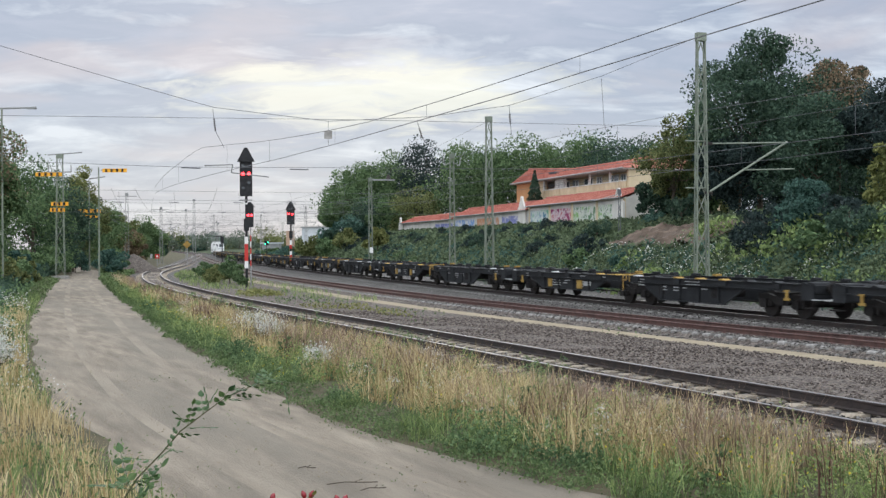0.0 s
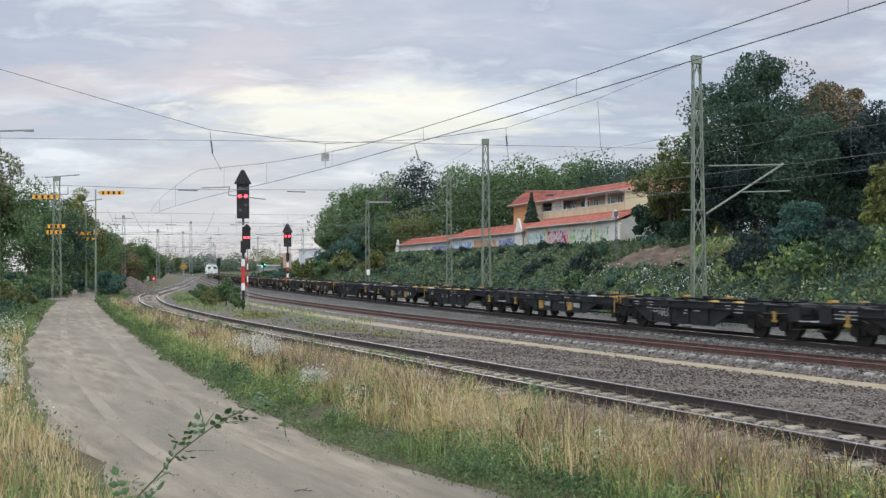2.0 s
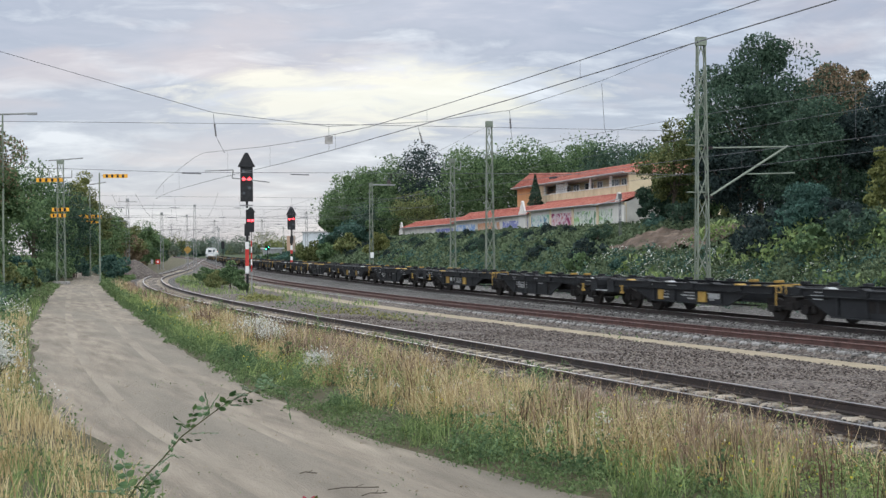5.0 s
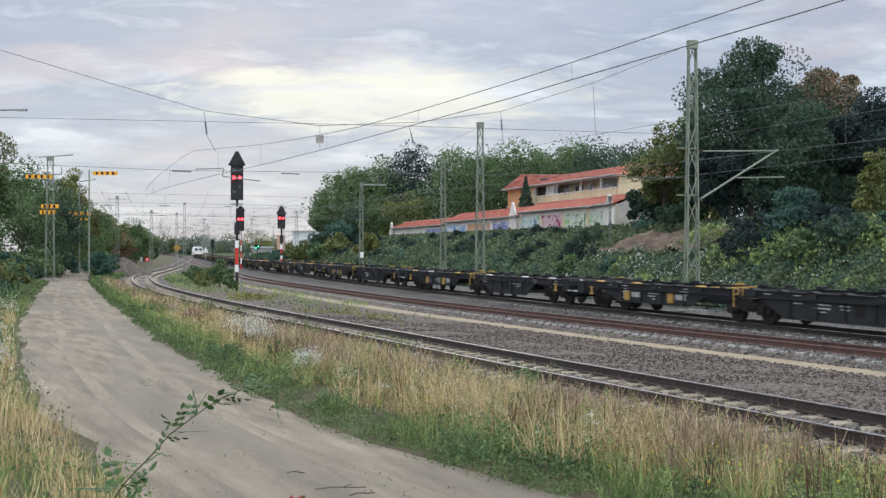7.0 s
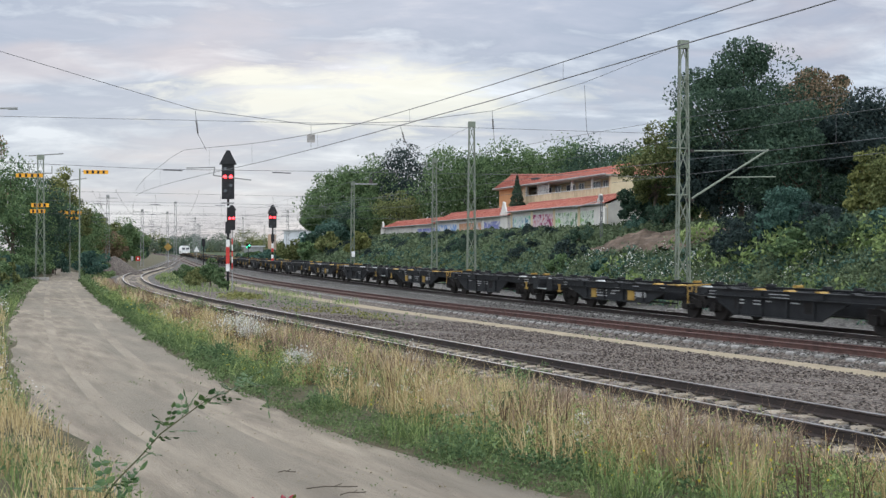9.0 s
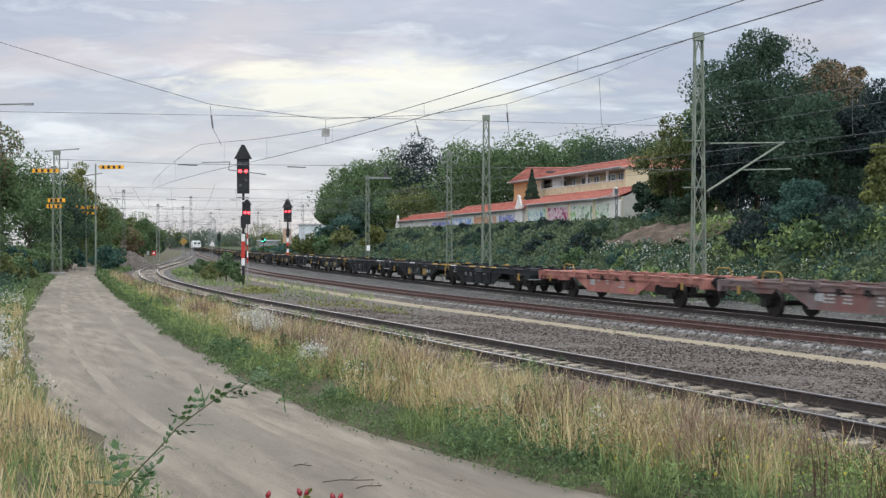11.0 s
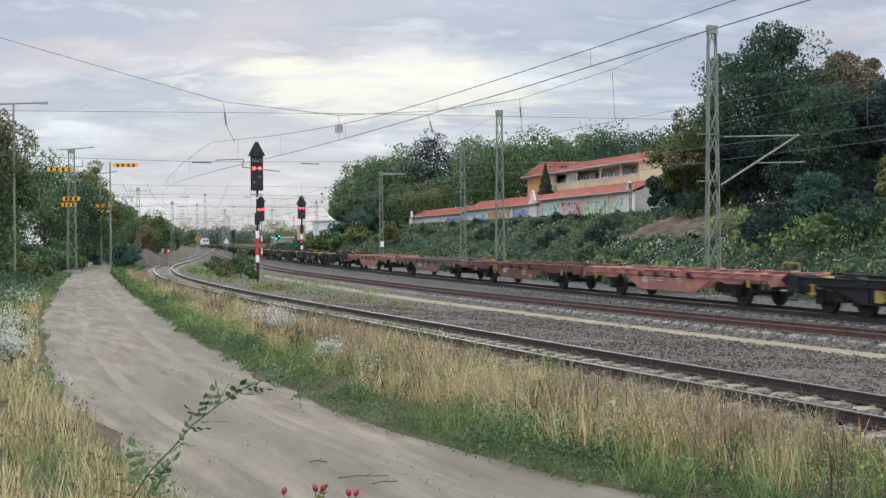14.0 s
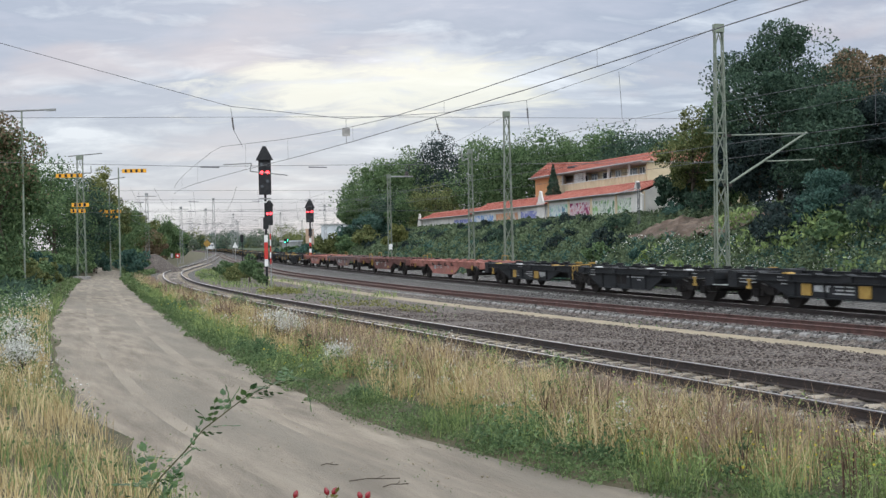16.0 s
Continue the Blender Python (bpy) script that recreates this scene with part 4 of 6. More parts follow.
def black_half(rear, seed):
    """One half of a two-part flat wagon, 12.75 m. Both halves meet over the shared middle bogie, which the rear half carries;
    the rear half has a short deep belly, the front half a long shallow one with yellow plates."""
    rng = np.random.default_rng(seed)
    th = thing("container_wagon", "dirty black wagon half with a deep belly plate, running empty" if rear else "dirty black wagon half with yellow belly plates, running empty", "railway wagon", group="black container wagons")
    e = -1 if rear else 1                      # the end that couples to the next wagon
    L = 5.85
    g = Geo()
    for s in (-1, 1):
        side_sill(g, -L, L, s)
    g.box(-L, L, -0.30, 0.30, 0.80, 1.08, chamfer=0.03)
    g.box(e * L - 0.10, e * L + 0.10, -1.38, 1.38, 0.86, 1.17, chamfer=0.03)
    g.box(-e * L - 0.08, -e * L + 0.08, -1.30, 1.30, 0.90, 1.15)
    for x in np.linspace(-L + 0.1, L - 0.1, 9):
        g.box(x - 0.06, x + 0.06, -1.33, 1.33, 0.97, 1.10)
    part("underframe", g, M_BLACK, th)
    if rear:
        t0, b0, b1, t1, low_z = 5.3, 3.85, -0.65, -2.0, 0.33      # the middle joint is ahead, at +6.375
    else:
        t0, b0, b1, t1, low_z = -4.4, -3.0, 2.3, 3.9, 0.45        # and behind the front half, at -6.375
    lo, hi = min(b0, b1), max(b0, b1)
    for s in (-1, 1):
        belly = [(t0, 0.94), (b0 + (t0 - b0) * 0.08, low_z + 0.04), (b0, low_z), (b1, low_z), (b1 + (t1 - b1) * 0.08, low_z + 0.04), (t1, 0.94)]
        part("belly_plate", Geo().prism(belly, s * 1.28 - 0.02, s * 1.28 + 0.02), M_BLACK, th)
        for x in np.linspace(lo + 0.25, hi - 0.25, 4):
            part("rib", Geo().box(x - 0.04, x + 0.04, s * 1.33 - 0.03, s * 1.33 + 0.03, low_z + 0.03, 0.925), M_BLACK, th)
        part("lower_flange", Geo().box(lo - 0.05, hi + 0.05, s * 1.28 - 0.09, s * 1.28 + 0.09, low_z - 0.03, low_z - 0.002), M_BLACK, th)
        for (tx_, bx_) in ((t0, b0), (t1, b1)):
            part("slope_flange", Geo().pipe([(bx_, s * 1.28, low_z - 0.01), (tx_, s * 1.28, 0.935)], 0.045, 4), M_BLACK, th)
    if not rear:
        part("air_tank", Geo().tube((3.4, -0.25, 0.55), (5.0, -0.25, 0.55), 0.2, n=12), M_UNDER, th)
    part("brake_gear", Geo().box((lo + hi) / 2 - 0.9, (lo + hi) / 2 + 0.9, -0.5, 0.5, 0.50, 0.80, chamfer=0.08), M_UNDER, th)
    part("brake_rod", Geo().tube((-3.4, 0.2, 0.42), (3.4, 0.2, 0.42), 0.03, n=5), M_UNDER, th)
    bogie(th, e * 3.7)
    if rear:
        bogie(th, 6.375)
    buffers(th, e * L, e, M_UNDER)
    # end platform block beside the coupling, steps and hand rails
    part("end_block", Geo().box(e * 5.6 - 0.3, e * 5.6 + 0.3, 0.75, 1.42, 0.66, 1.24, chamfer=0.04), M_BLACK, th)
    part("end_block", Geo().box(e * 5.6 - 0.3, e * 5.6 + 0.3, -1.42, -0.75, 0.66, 1.24, chamfer=0.04), M_BLACK, th)
    part("shunter_rail", Geo().pipe([(e * 5.95, 0.8, 0.70), (e * 6.25, 0.9, 0.70), (e * 6.25, 1.45, 0.70), (e * 5.9, 1.45, 0.70)], 0.022, 5), M_MARK, th)
    part("step", Geo().box(e * 5.75 - 0.22, e * 5.75 + 0.22, 1.25, 1.48, 0.40, 0.44), M_UNDER, th)
    part("brake_lever", Geo().box(e * 4.55 - 0.05, e * 4.55 + 0.05, 1.40, 1.45, 0.66, 0.95).box(e * 4.55 - 0.13, e * 4.55 + 0.13, 1.40, 1.46, 0.62, 0.70).box(e * 4.55 - 0.11, e * 4.55 + 0.11, 1.40, 1.46, 0.90, 0.96), M_YELLOW, th, "yellow brake lever")
    if not rear:
        for x in (-1.9 + rng.uniform(-0.2, 0.2), 1.2 + rng.uniform(-0.2, 0.2)):
            w = rng.uniform(0.36, 0.6)
            part("yellow_plate", Geo().box(x, x + w, 1.305, 1.345, low_z + 0.05, 0.88, chamfer=0.06), M_YELLOW, th, "yellow plate")
            part("label_plate", Geo().box(x - 0.85, x - 0.12, 1.302, 1.31, 0.64, 0.84), M_MARK if rng.random() < 0.6 else M_BLACK, th)
        h = -6.15
        part("end_rail", Geo().pipe([(h, 1.42, 0.55), (h, 1.42, 1.22), (h, 0.5, 1.24), (h, 0.5, 1.0)], 0.024), M_YELLOW, th, "yellow end rail")
        part("end_hook", Geo().pipe([(h - 0.02, 1.43, 1.0), (h - 0.28, 1.43, 1.0), (h - 0.32, 1.43, 1.12), (h - 0.25, 1.43, 1.2), (h, 1.43, 1.2)], 0.024), M_YELLOW, th)
        part("step", Geo().box(h - 0.25, h + 0.25, 1.28, 1.48, 0.52, 0.56), M_UNDER, th)
        part("platform", Geo().box(h + 0.3, h + 1.5, 0.9, 1.40, 1.178, 1.205), M_YELLOW, th)
    else:
        part("end_rail", Geo().pipe([(6.1, 1.40, 0.95), (6.1, 1.40, 1.22), (5.7, 1.40, 1.22)], 0.022), M_YELLOW, th)
        for x in rng.uniform(lo, hi, 2):
            part("data_panel", Geo().box(x, x + 0.45, 1.302, 1.308, 0.52, 0.86), M_UNDER, th)
    # container spigots along the deck, folded up or down
    xs = np.linspace(-L + 0.35, L - 0.35, 8)
    for k, x in enumerate(xs):
        pick = rng.random()
        mat = M_YELLOW if pick < 0.2 else M_MARK if pick < 0.4 else M_BLACK
        part("spigot", Geo().prism([(x - 0.16, 1.176), (x + 0.16, 1.176), (x + 0.10, 1.232), (x - 0.05, 1.232)], 1.18, 1.48), mat, th)
        part("spigot", Geo().box(x - 0.13, x + 0.13, -1.47, -1.2, 1.176, 1.27, chamfer=0.02), M_YELLOW if pick > 0.86 else M_BLACK, th)
        if k % 2:
            part("pocket", Geo().box(x - 0.22, x + 0.22, 1.372, 1.44, 0.98, 1.14, chamfer=0.02), M_BLACK, th)
    marks(th, rng, rng.uniform(lo + 0.2, hi - 0.5, 4), 1.304, 0.80, 0.045)
    marks(th, rng, rng.uniform(-L + 0.5, L - 0.9, 4), 1.372, 1.05, 0.035)
    if rear and rng.random() < 0.3:
        x = hi - 1.6
        part("scrawl", Geo().pipe([(x, 1.32, 0.5), (x + 0.1, 1.32, 0.9), (x + 0.3, 1.32, 0.7), (x + 0.05, 1.32, 0.6), (x + 0.4, 1.32, 0.55), (x + 0.5, 1.32, 0.75), (x + 0.62, 1.32, 0.55), (x + 0.78, 1.32, 0.88), (x + 0.95, 1.32, 0.8), (x + 0.85, 1.32, 0.6)], 0.018, 4), M_MARK, th, "pale scrawl")
    return th


def red_wagon(mat, tone, seed, wheel_yellow=False):
    """A two-axle container wagon, 15.7 m, with high sprung axle guards."""
    rng = np.random.default_rng(seed)
    th = thing("container_wagon", f"{tone} two-axle container wagon with yellow hoop rails, running empty", "railway wagon", group="red container wagons")
    L = 7.25
    g = Geo()
    for s in (-1, 1):
        g.box(-L, L, s * 1.25 - 0.06, s * 1.25 + 0.06, 0.98, 1.19, chamfer=0.02)
        g.box(-L, L, s * 1.25 - 0.11, s * 1.25 + 0.11, 1.165, 1.195)
        for x in np.linspace(-6.6, 6.6, 9):
            g.box(x - 0.16, x + 0.16, s * 1.25 - 0.13, s * 1.25 + 0.13, 1.10, 1.24, chamfer=0.03)
    for x in np.linspace(-L + 0.1, L - 0.1, 9):
        g.box(x - 0.08, x + 0.08, -1.25, 1.25, 0.98, 1.14)
    g.box(-L, L, -0.35, 0.35, 0.80, 1.05)
    for e in (-1, 1):
        g.box(e * L - 0.1, e * L + 0.1, -1.32, 1.32, 0.78, 1.19, chamfer=0.03)
    part("underframe", g, mat, th)
    for s in (-1, 1):
        part("belly_plate", Geo().prism([(-3.6, 1.0), (-2.2, 0.42), (2.2, 0.42), (3.6, 1.0)], s * 1.2 - 0.03, s * 1.2 + 0.03), mat, th)
        for x in (-1.9, -0.6, 0.7, 2.0):
            part("pocket", Geo().box(x - 0.17, x + 0.17, s * 1.26 - 0.05, s * 1.26 + 0.05, 0.92, 1.10, chamfer=0.03), M_UNDER, th)
        part("lower_flange", Geo().box(-2.25, 2.25, s * 1.2 - 0.09, s * 1.2 + 0.09, 0.40, 0.43), mat, th)
        for e in (-1, 1):
            x = e * 4.75
            part("axle_guard", Geo().prism([(x - 0.45, 1.0), (x - 0.22, 0.45), (x + 0.22, 0.45), (x + 0.45, 1.0)], s * 1.02 - 0.05, s * 1.02 + 0.05), M_UNDER, th)
            sp = Geo()
            for k in range(5):
                sp.box(x - 0.62 + 0.09 * k, x + 0.62 - 0.09 * k, s * 1.08 - 0.05, s * 1.08 + 0.05, 0.74 - 0.035 * k, 0.77 - 0.035 * k)
            part("leaf_spring", sp, M_UNDER, th)
            part("axle_box", Geo().box(x - 0.16, x + 0.16, s * 1.08 - 0.1, s * 1.08 + 0.12, 0.34, 0.60, chamfer=0.05), M_UNDER, th)
            part("gusset", Geo().prism([(x - 0.8, 1.0), (x - 0.55, 0.8), (x + 0.55, 0.8), (x + 0.8, 1.0)], s * 1.2 - 0.04, s * 1.2 + 0.04), mat, th)
    for e in (-1, 1):
        wheelset(th, e * 4.75)
        buffers(th, e * L, e, M_UNDER)
        x, y = (4.4, 1.1) if e > 0 else (-4.9, -1.1)
        part("hoop_rail", Geo().pipe([(x - 0.55, y, 1.2), (x - 0.5, y, 1.46), (x - 0.38, y, 1.52), (x + 0.38, y, 1.52), (x + 0.5, y, 1.46), (x + 0.55, y, 1.2)], 0.024), M_YELLOW, th, "yellow hoop rail")
        part("brake_hose", Geo().pipe([(e * 7.2, 0.4, 0.9), (e * 7.45, 0.4, 0.6), (e * 7.7, 0.3, 0.55)], 0.03), M_UNDER, th)
        part("end_step", Geo().pipe([(e * 7.0, 1.3, 0.95), (e * 7.0, 1.36, 0.5), (e * 6.6, 1.36, 0.5), (e * 6.6, 1.3, 0.95)], 0.02, 5), M_UNDER, th)
        part("lever", Geo().box(e * 5.95 - 0.06, e * 5.95 + 0.06, 1.33, 1.38, 0.72, 1.0), M_YELLOW, th)
    part("brake_gear", Geo().box(-3.9, -2.4, -0.5, 0.5, 0.42, 0.8, chamfer=0.1), M_UNDER, th)
    if wheel_yellow:
        ring = [(2.95 + 0.24 * math.cos(a), 1.33, 0.86 + 0.24 * math.sin(a)) for a in np.linspace(0, math.tau, 15)]
        part("hand_wheel", Geo().pipe(ring, 0.025).pipe([(2.71, 1.33, 0.86), (3.19, 1.33, 0.86)], 0.02).pipe([(2.95, 1.33, 0.62), (2.95, 1.33, 1.1)], 0.02), M_YELLOW, th, "yellow hand wheel")
    part("label_plate", Geo().box(-2.0, -1.6, 1.232, 1.245, 0.52, 0.66), M_YELLOW, th)
    part("frame_plate", Geo().box(1.5, 1.95, 1.232, 1.245, 0.68, 0.92), M_MARK, th)
    marks(th, rng, (-1.2, 0.2, 1.0), 1.232, 0.86)
    return th


def locomotive():
    th = thing("locomotive", "white electric locomotive with dark roof at the head of the train", "locomotive")
    L = 9.2
    outline = [(-1.45, 0.95), (1.45, 0.95), (1.47, 2.3), (1.32, 3.2), (1.0, 3.62), (-1.0, 3.62), (-1.32, 3.2), (-1.47, 2.3)]
    part("body", Geo().prism(outline, -L, L, pose(0, 0, 0, 0, 0, -90)), M_WHITE, th)
    part("roof", Geo().prism([(-1.05, 3.61), (1.05, 3.61), (0.8, 3.9), (-0.8, 3.9)], -L + 0.6, L - 0.6, pose(0, 0, 0, 0, 0, -90)), M_STEEL_D, th)
    part("underframe", Geo().box(-L + 0.2, L - 0.2, -1.3, 1.3, 0.5, 0.95), M_UNDER, th)
    for s in (-1, 1):
        part("windscreen", Geo().box(-L - 0.03, -L + 0.02, s * 0.68 - 0.52, s * 0.68 + 0.52, 2.35, 3.1, chamfer=0.01), M_PANE, th)
        part("lamp", Geo().tube((-L - 0.03, s * 1.05, 1.45), (-L + 0.1, s * 1.05, 1.45), 0.13), M_STEEL_D, th)
        part("side_stripe", Geo().box(-L + 0.4, L - 0.4, s * 1.475 - 0.012, s * 1.475 + 0.012, 1.3, 1.75), M_STEEL_D, th)
    part("nose_band", Geo().box(-L - 0.03, -L + 0.02, -1.3, 1.3, 1.75, 2.1), M_HALL, th)
    buffers(th, -L, -1, M_UNDER)
    for x in (-5.2, 5.2):
        bogie(th, x)
        part("pantograph", Geo().pipe([(x - 0.8, 0, 3.95), (x + 0.9, 0, 4.6), (x - 0.1, 0, 5.2)], 0.05).tube((x - 0.1, -0.9, 5.2), (x - 0.1, 0.9, 5.2), 0.04), M_SIGNAL, th)
    return th


TAIL, HALF, RED = -151.0, 12.75, 15.63          # where the red wagons end at the start, and wagon lengths in metres
TRAIN = []
fronts, rears = [black_half(False, 11 + k) for k in range(5)], [black_half(True, 31 + k) for k in range(5)]


def place(pool, k, s):
    ob = pool[k % len(pool)]
    if any(o is ob for o, _ in TRAIN):
        ob = copy_thing(ob, Matrix())
    TRAIN.append((ob, s))


for k, (mat, tone) in enumerate(((M_SALMON, "faded salmon-red"), (M_OXIDE, "dull brown-red"), (M_GREYRED, "grey-brown weathered"), (M_SALMON, "patchy salmon-red"))):
    TRAIN.append((red_wagon(mat, tone, 70 + k, k == 1), TAIL + RED * (k + 0.5)))
head = TAIL + RED * 4
for k in range(16):
    place(rears, k, head + HALF * (2 * k + 0.5))
    place(fronts, k, head + HALF * (2 * k + 1.5))
for k in range(3):
    place(fronts, k + 2, TAIL - HALF * (2 * k + 0.5))
    place(rears, k + 2, TAIL - HALF * (2 * k + 1.5))
TRAIN.append((locomotive(), head + HALF * 32 + 9.8))


def motions():
    """The whole train rolls away along its track, gathering a little speed."""
    for ob, s in TRAIN:
        moves = []
        for k in range(17):
            x, y, turn = on_train_line(s + 12.87 * k + 0.065 * k * k)
            moves.append((float(k), pose(x, y, train_level(y), 0, 0, turn)))
        walk(ob, moves)


# ---- buildings on the bank ----
WALL_A, WALL_DIR = Vector((-5.3, 151.0, 0)), math.degrees(math.atan2(-66.3, 18.4))
M_ART = [material("graffiti_blue", [(0.42, (0.50, 0.54, 0.60)), (0.48, (0.10, 0.24, 0.55)), (0.56, (0.58, 0.58, 0.58))], 0.7, 0.9),
         material("graffiti_orange", [(0.35, (0.55, 0.48, 0.42)), (0.5, (0.50, 0.22, 0.10)), (0.62, (0.45, 0.42, 0.40))], 1.0, 0.9),
         material("graffiti_violet", [(0.35, (0.42, 0.42, 0.52)), (0.5, (0.14, 0.16, 0.42)), (0.62, (0.60, 0.58, 0.62))], 1.3, 0.9),
         material("graffiti_green", [(0.36, (0.16, 0.38, 0.26)), (0.5, (0.60, 0.62, 0.60)), (0.60, (0.10, 0.22, 0.30))], 1.2, 0.9),
         material("graffiti_red", [(0.36, (0.42, 0.10, 0.12)), (0.5, (0.60, 0.52, 0.54)), (0.60, (0.28, 0.05, 0.12))], 1.2, 0.9),
         material("graffiti_lime", [(0.36, (0.22, 0.40, 0.14)), (0.5, (0.62, 0.62, 0.58)), (0.60, (0.10, 0.20, 0.10))], 1.2, 0.9)]


def tiled_roof(parent, x0, x1, y0, y1, z0, z1, name="roof"):
    """A pitched slope from the eave (y0, z0) up to the ridge (y1, z1), with courses of tile and a back slope."""
    n = 10
    line_ = []
    for k in range(n):
        a, b = k / n, (k + 1) / n
        line_ += [(y0 + (y1 - y0) * a, z0 + (z1 - z0) * a + 0.05), (y0 + (y1 - y0) * b, z0 + (z1 - z0) * b + 0.01)]
    line_ += [(2 * y1 - y0, z0)]
    m = len(line_)
    part(name, Geo().add([(x0, y, z) for y, z in line_] + [(x1, y, z) for y, z in line_], [(k, m + k, m + k + 1, k + 1) for k in range(m - 1)]), M_TILE, parent)
    part("ridge", Geo().tube((x0, y1, z1 + 0.02), (x1, y1, z1 + 0.02), 0.11), M_TILE, parent)
    ribs = Geo()
    for x in np.arange(x0 + 0.3, x1, 0.6):
        ribs.tube((x, y0, z0 + 0.04), (x, y1, z1 + 0.02), 0.05, n=5)
    tagged(part("roll_tiles", ribs, M_TILE, parent), kind="stuff")


def shed(u0, u1, eave, ridge, arts, label, panels):
    """One section of the long low building: local x along the wall towards the camera's end, y away from the line."""
    th = thing("low_building", label, "building", pose(WALL_A.x, WALL_A.y, 0, 0, 0, WALL_DIR))
    part("wall", Geo().box(u0, u1, 0, 0.3, 2.6, eave), M_RENDER, th)
    part("back_wall", Geo().box(u0, u1, 3.0, 3.3, 2.6, eave), M_RENDER, th)
    for u in (u0, u1 - 0.3):
        part("end_wall", Geo().prism([(0.3, 2.6), (3.0, 2.6), (3.0, eave), (1.65, ridge - 0.05), (0.3, eave)], u, u + 0.3, Matrix(((0, 1, 0, 0), (1, 0, 0, 0), (0, 0, 1, 0), (0, 0, 0, 1)))), M_RENDER, th)
    tiled_roof(th, u0 - 0.1, u1 + 0.1, -0.35, 1.65, eave - 0.05, ridge)
    part("gutter", Geo().tube((u0, -0.4, eave - 0.05), (u1, -0.4, eave - 0.05), 0.06), M_STEEL_D, th)
    n = panels
    for k in range(n + 1):
        u = u0 + (u1 - u0) * k / n
        part("pilaster", Geo().box(u - 0.18, u + 0.18, -0.06, 0.0, 2.6, eave - 0.1), M_RENDER if arts[0] < 3 else M_CREAM, th)
    for k in range(n):
        a, b = u0 + (u1 - u0) * (k + 0.06) / n, u0 + (u1 - u0) * (k + 0.94) / n
        art = arts[k % len(arts)]
        if art >= 0:
            part("painted_panel", Geo().box(a, b, -0.03, 0.0, 2.7, eave - 0.45), M_ART[art], th, "graffiti-covered wall panel")
    return th


def gable(u, z, label="white stepped gable with a pointed top"):
    th = thing("gable_wall", label, "wall", pose(WALL_A.x, WALL_A.y, 0, 0, 0, WALL_DIR))
    part("wall", Geo().prism([(-1.0, 2.6), (1.0, 2.6), (1.0, z - 0.9), (0.7, z - 0.8), (0.2, z), (-0.2, z), (-0.7, z - 0.8), (-1.0, z - 0.9)], -0.22, -0.07, pose(u, 0, 0)), M_RENDER, th)
    part("coping", Geo().prism([(-0.26, z), (0.26, z), (0.0, z + 0.14)], -0.26, -0.04, pose(u, 0, 0)), M_RENDER, th)


shed(0.3, 24.2, 5.2, 5.9, [-1, -1, 2], "low white building with a red tiled roof behind the bushes", 3)
shed(24.4, 48.2, 5.45, 6.25, [0, 1, 2], "low white building with graffiti and a red tiled roof", 3)
shed(48.4, 68.6, 5.75, 6.45, [3, 4, 5, 5], "low building with bright graffiti panels and a red tiled roof", 4)
gable(0.4, 5.8)
gable(46.8, 6.55)
gable(67.8, 6.3)

# a long two-storey house behind the low building, its front along the same bearing
house = thing("house", "cream house with a low sagging red roof and long balcony", "house", pose(7.73, 122.0, 0, 0, 0, -73.0))
W, D2, E0, E1 = 25.5, 8.5, 3.0, 8.64
part("front_wall", Geo().box(4.5, W, 1.5, 1.8, E0, E1), M_CREAM, house)
part("orange_wall", Geo().box(0, 4.5, 0, 0.3, E0, E1), M_OCHRE, house, "orange rendered wall")
part("corner_wall", Geo().box(4.5, 7.2, 0, 0.3, E0, E1), M_CREAM, house)
part("side_wall", Geo().box(-0.3, 0, 0, D2, E0, E1), M_OCHRE, house)
part("back_wall", Geo().box(0, W, D2 - 0.3, D2, E0, E1), M_CREAM, house)
part("far_wall", Geo().box(W, W + 0.3, 0, D2, E0, E1), M_CREAM, house)
part("lower_wall", Geo().box(7.2, W, -0.05, 0.25, E0, 6.75), M_CREAM, house)
EAVE = [(-0.5, -0.6, E1), (8.7, -0.6, E1), (17.0, -0.6, E1), (W + 0.6, -0.6, E1)]
RIDGE = [(0.4, 1.1, 10.1), (8.7, 2.5, 9.62), (16.8, 4.0, 9.83), (W - 2, 4.3, 9.9)]
REAR = [(-0.5, D2 + 0.6, E1), (8.7, D2 + 0.6, E1), (17.0, D2 + 0.6, E1), (W + 0.6, D2 + 0.6, E1)]
part("roof", Geo().add(EAVE + RIDGE + REAR, [(k, k + 1, k + 5, k + 4) for k in range(3)] + [(k + 4, k + 5, k + 9, k + 8) for k in range(3)] + [(0, 4, 8), (3, 11, 7)]), M_TILE, house)
part("soffit", Geo().box(-0.4, W + 0.5, -0.55, D2 + 0.5, E1 - 0.10, E1 - 0.02), M_FRAME, house)
for j in range(1, 8):
    u = j / 8
    course = [Vector(a).lerp(b, u) + Vector((0, 0, 0.01)) for a, b in zip(EAVE, RIDGE)]
    part("tile_course", Geo().pipe(course, 0.045, 5), M_TILE, house)
for k in range(3):
    for j in range(14):
        u = (j + 0.5) / 14
        part("roll_tile", Geo().tube(Vector(EAVE[k]).lerp(EAVE[k + 1], u), Vector(RIDGE[k]).lerp(RIDGE[k + 1], u), 0.04, n=4), M_TILE, house)
part("ridge", Geo().pipe(RIDGE, 0.13, 6), M_TILE, house)
part("gutter", Geo().tube((-0.5, -0.65, E1 - 0.02), (W + 0.6, -0.65, E1 - 0.02), 0.08), M_STEEL_D, house)
part("skylight", Geo().box(6.2, 7.6, 0.9, 1.5, 9.18, 9.42, chamfer=0.05), M_DARK, house, "dark open roof hatch")
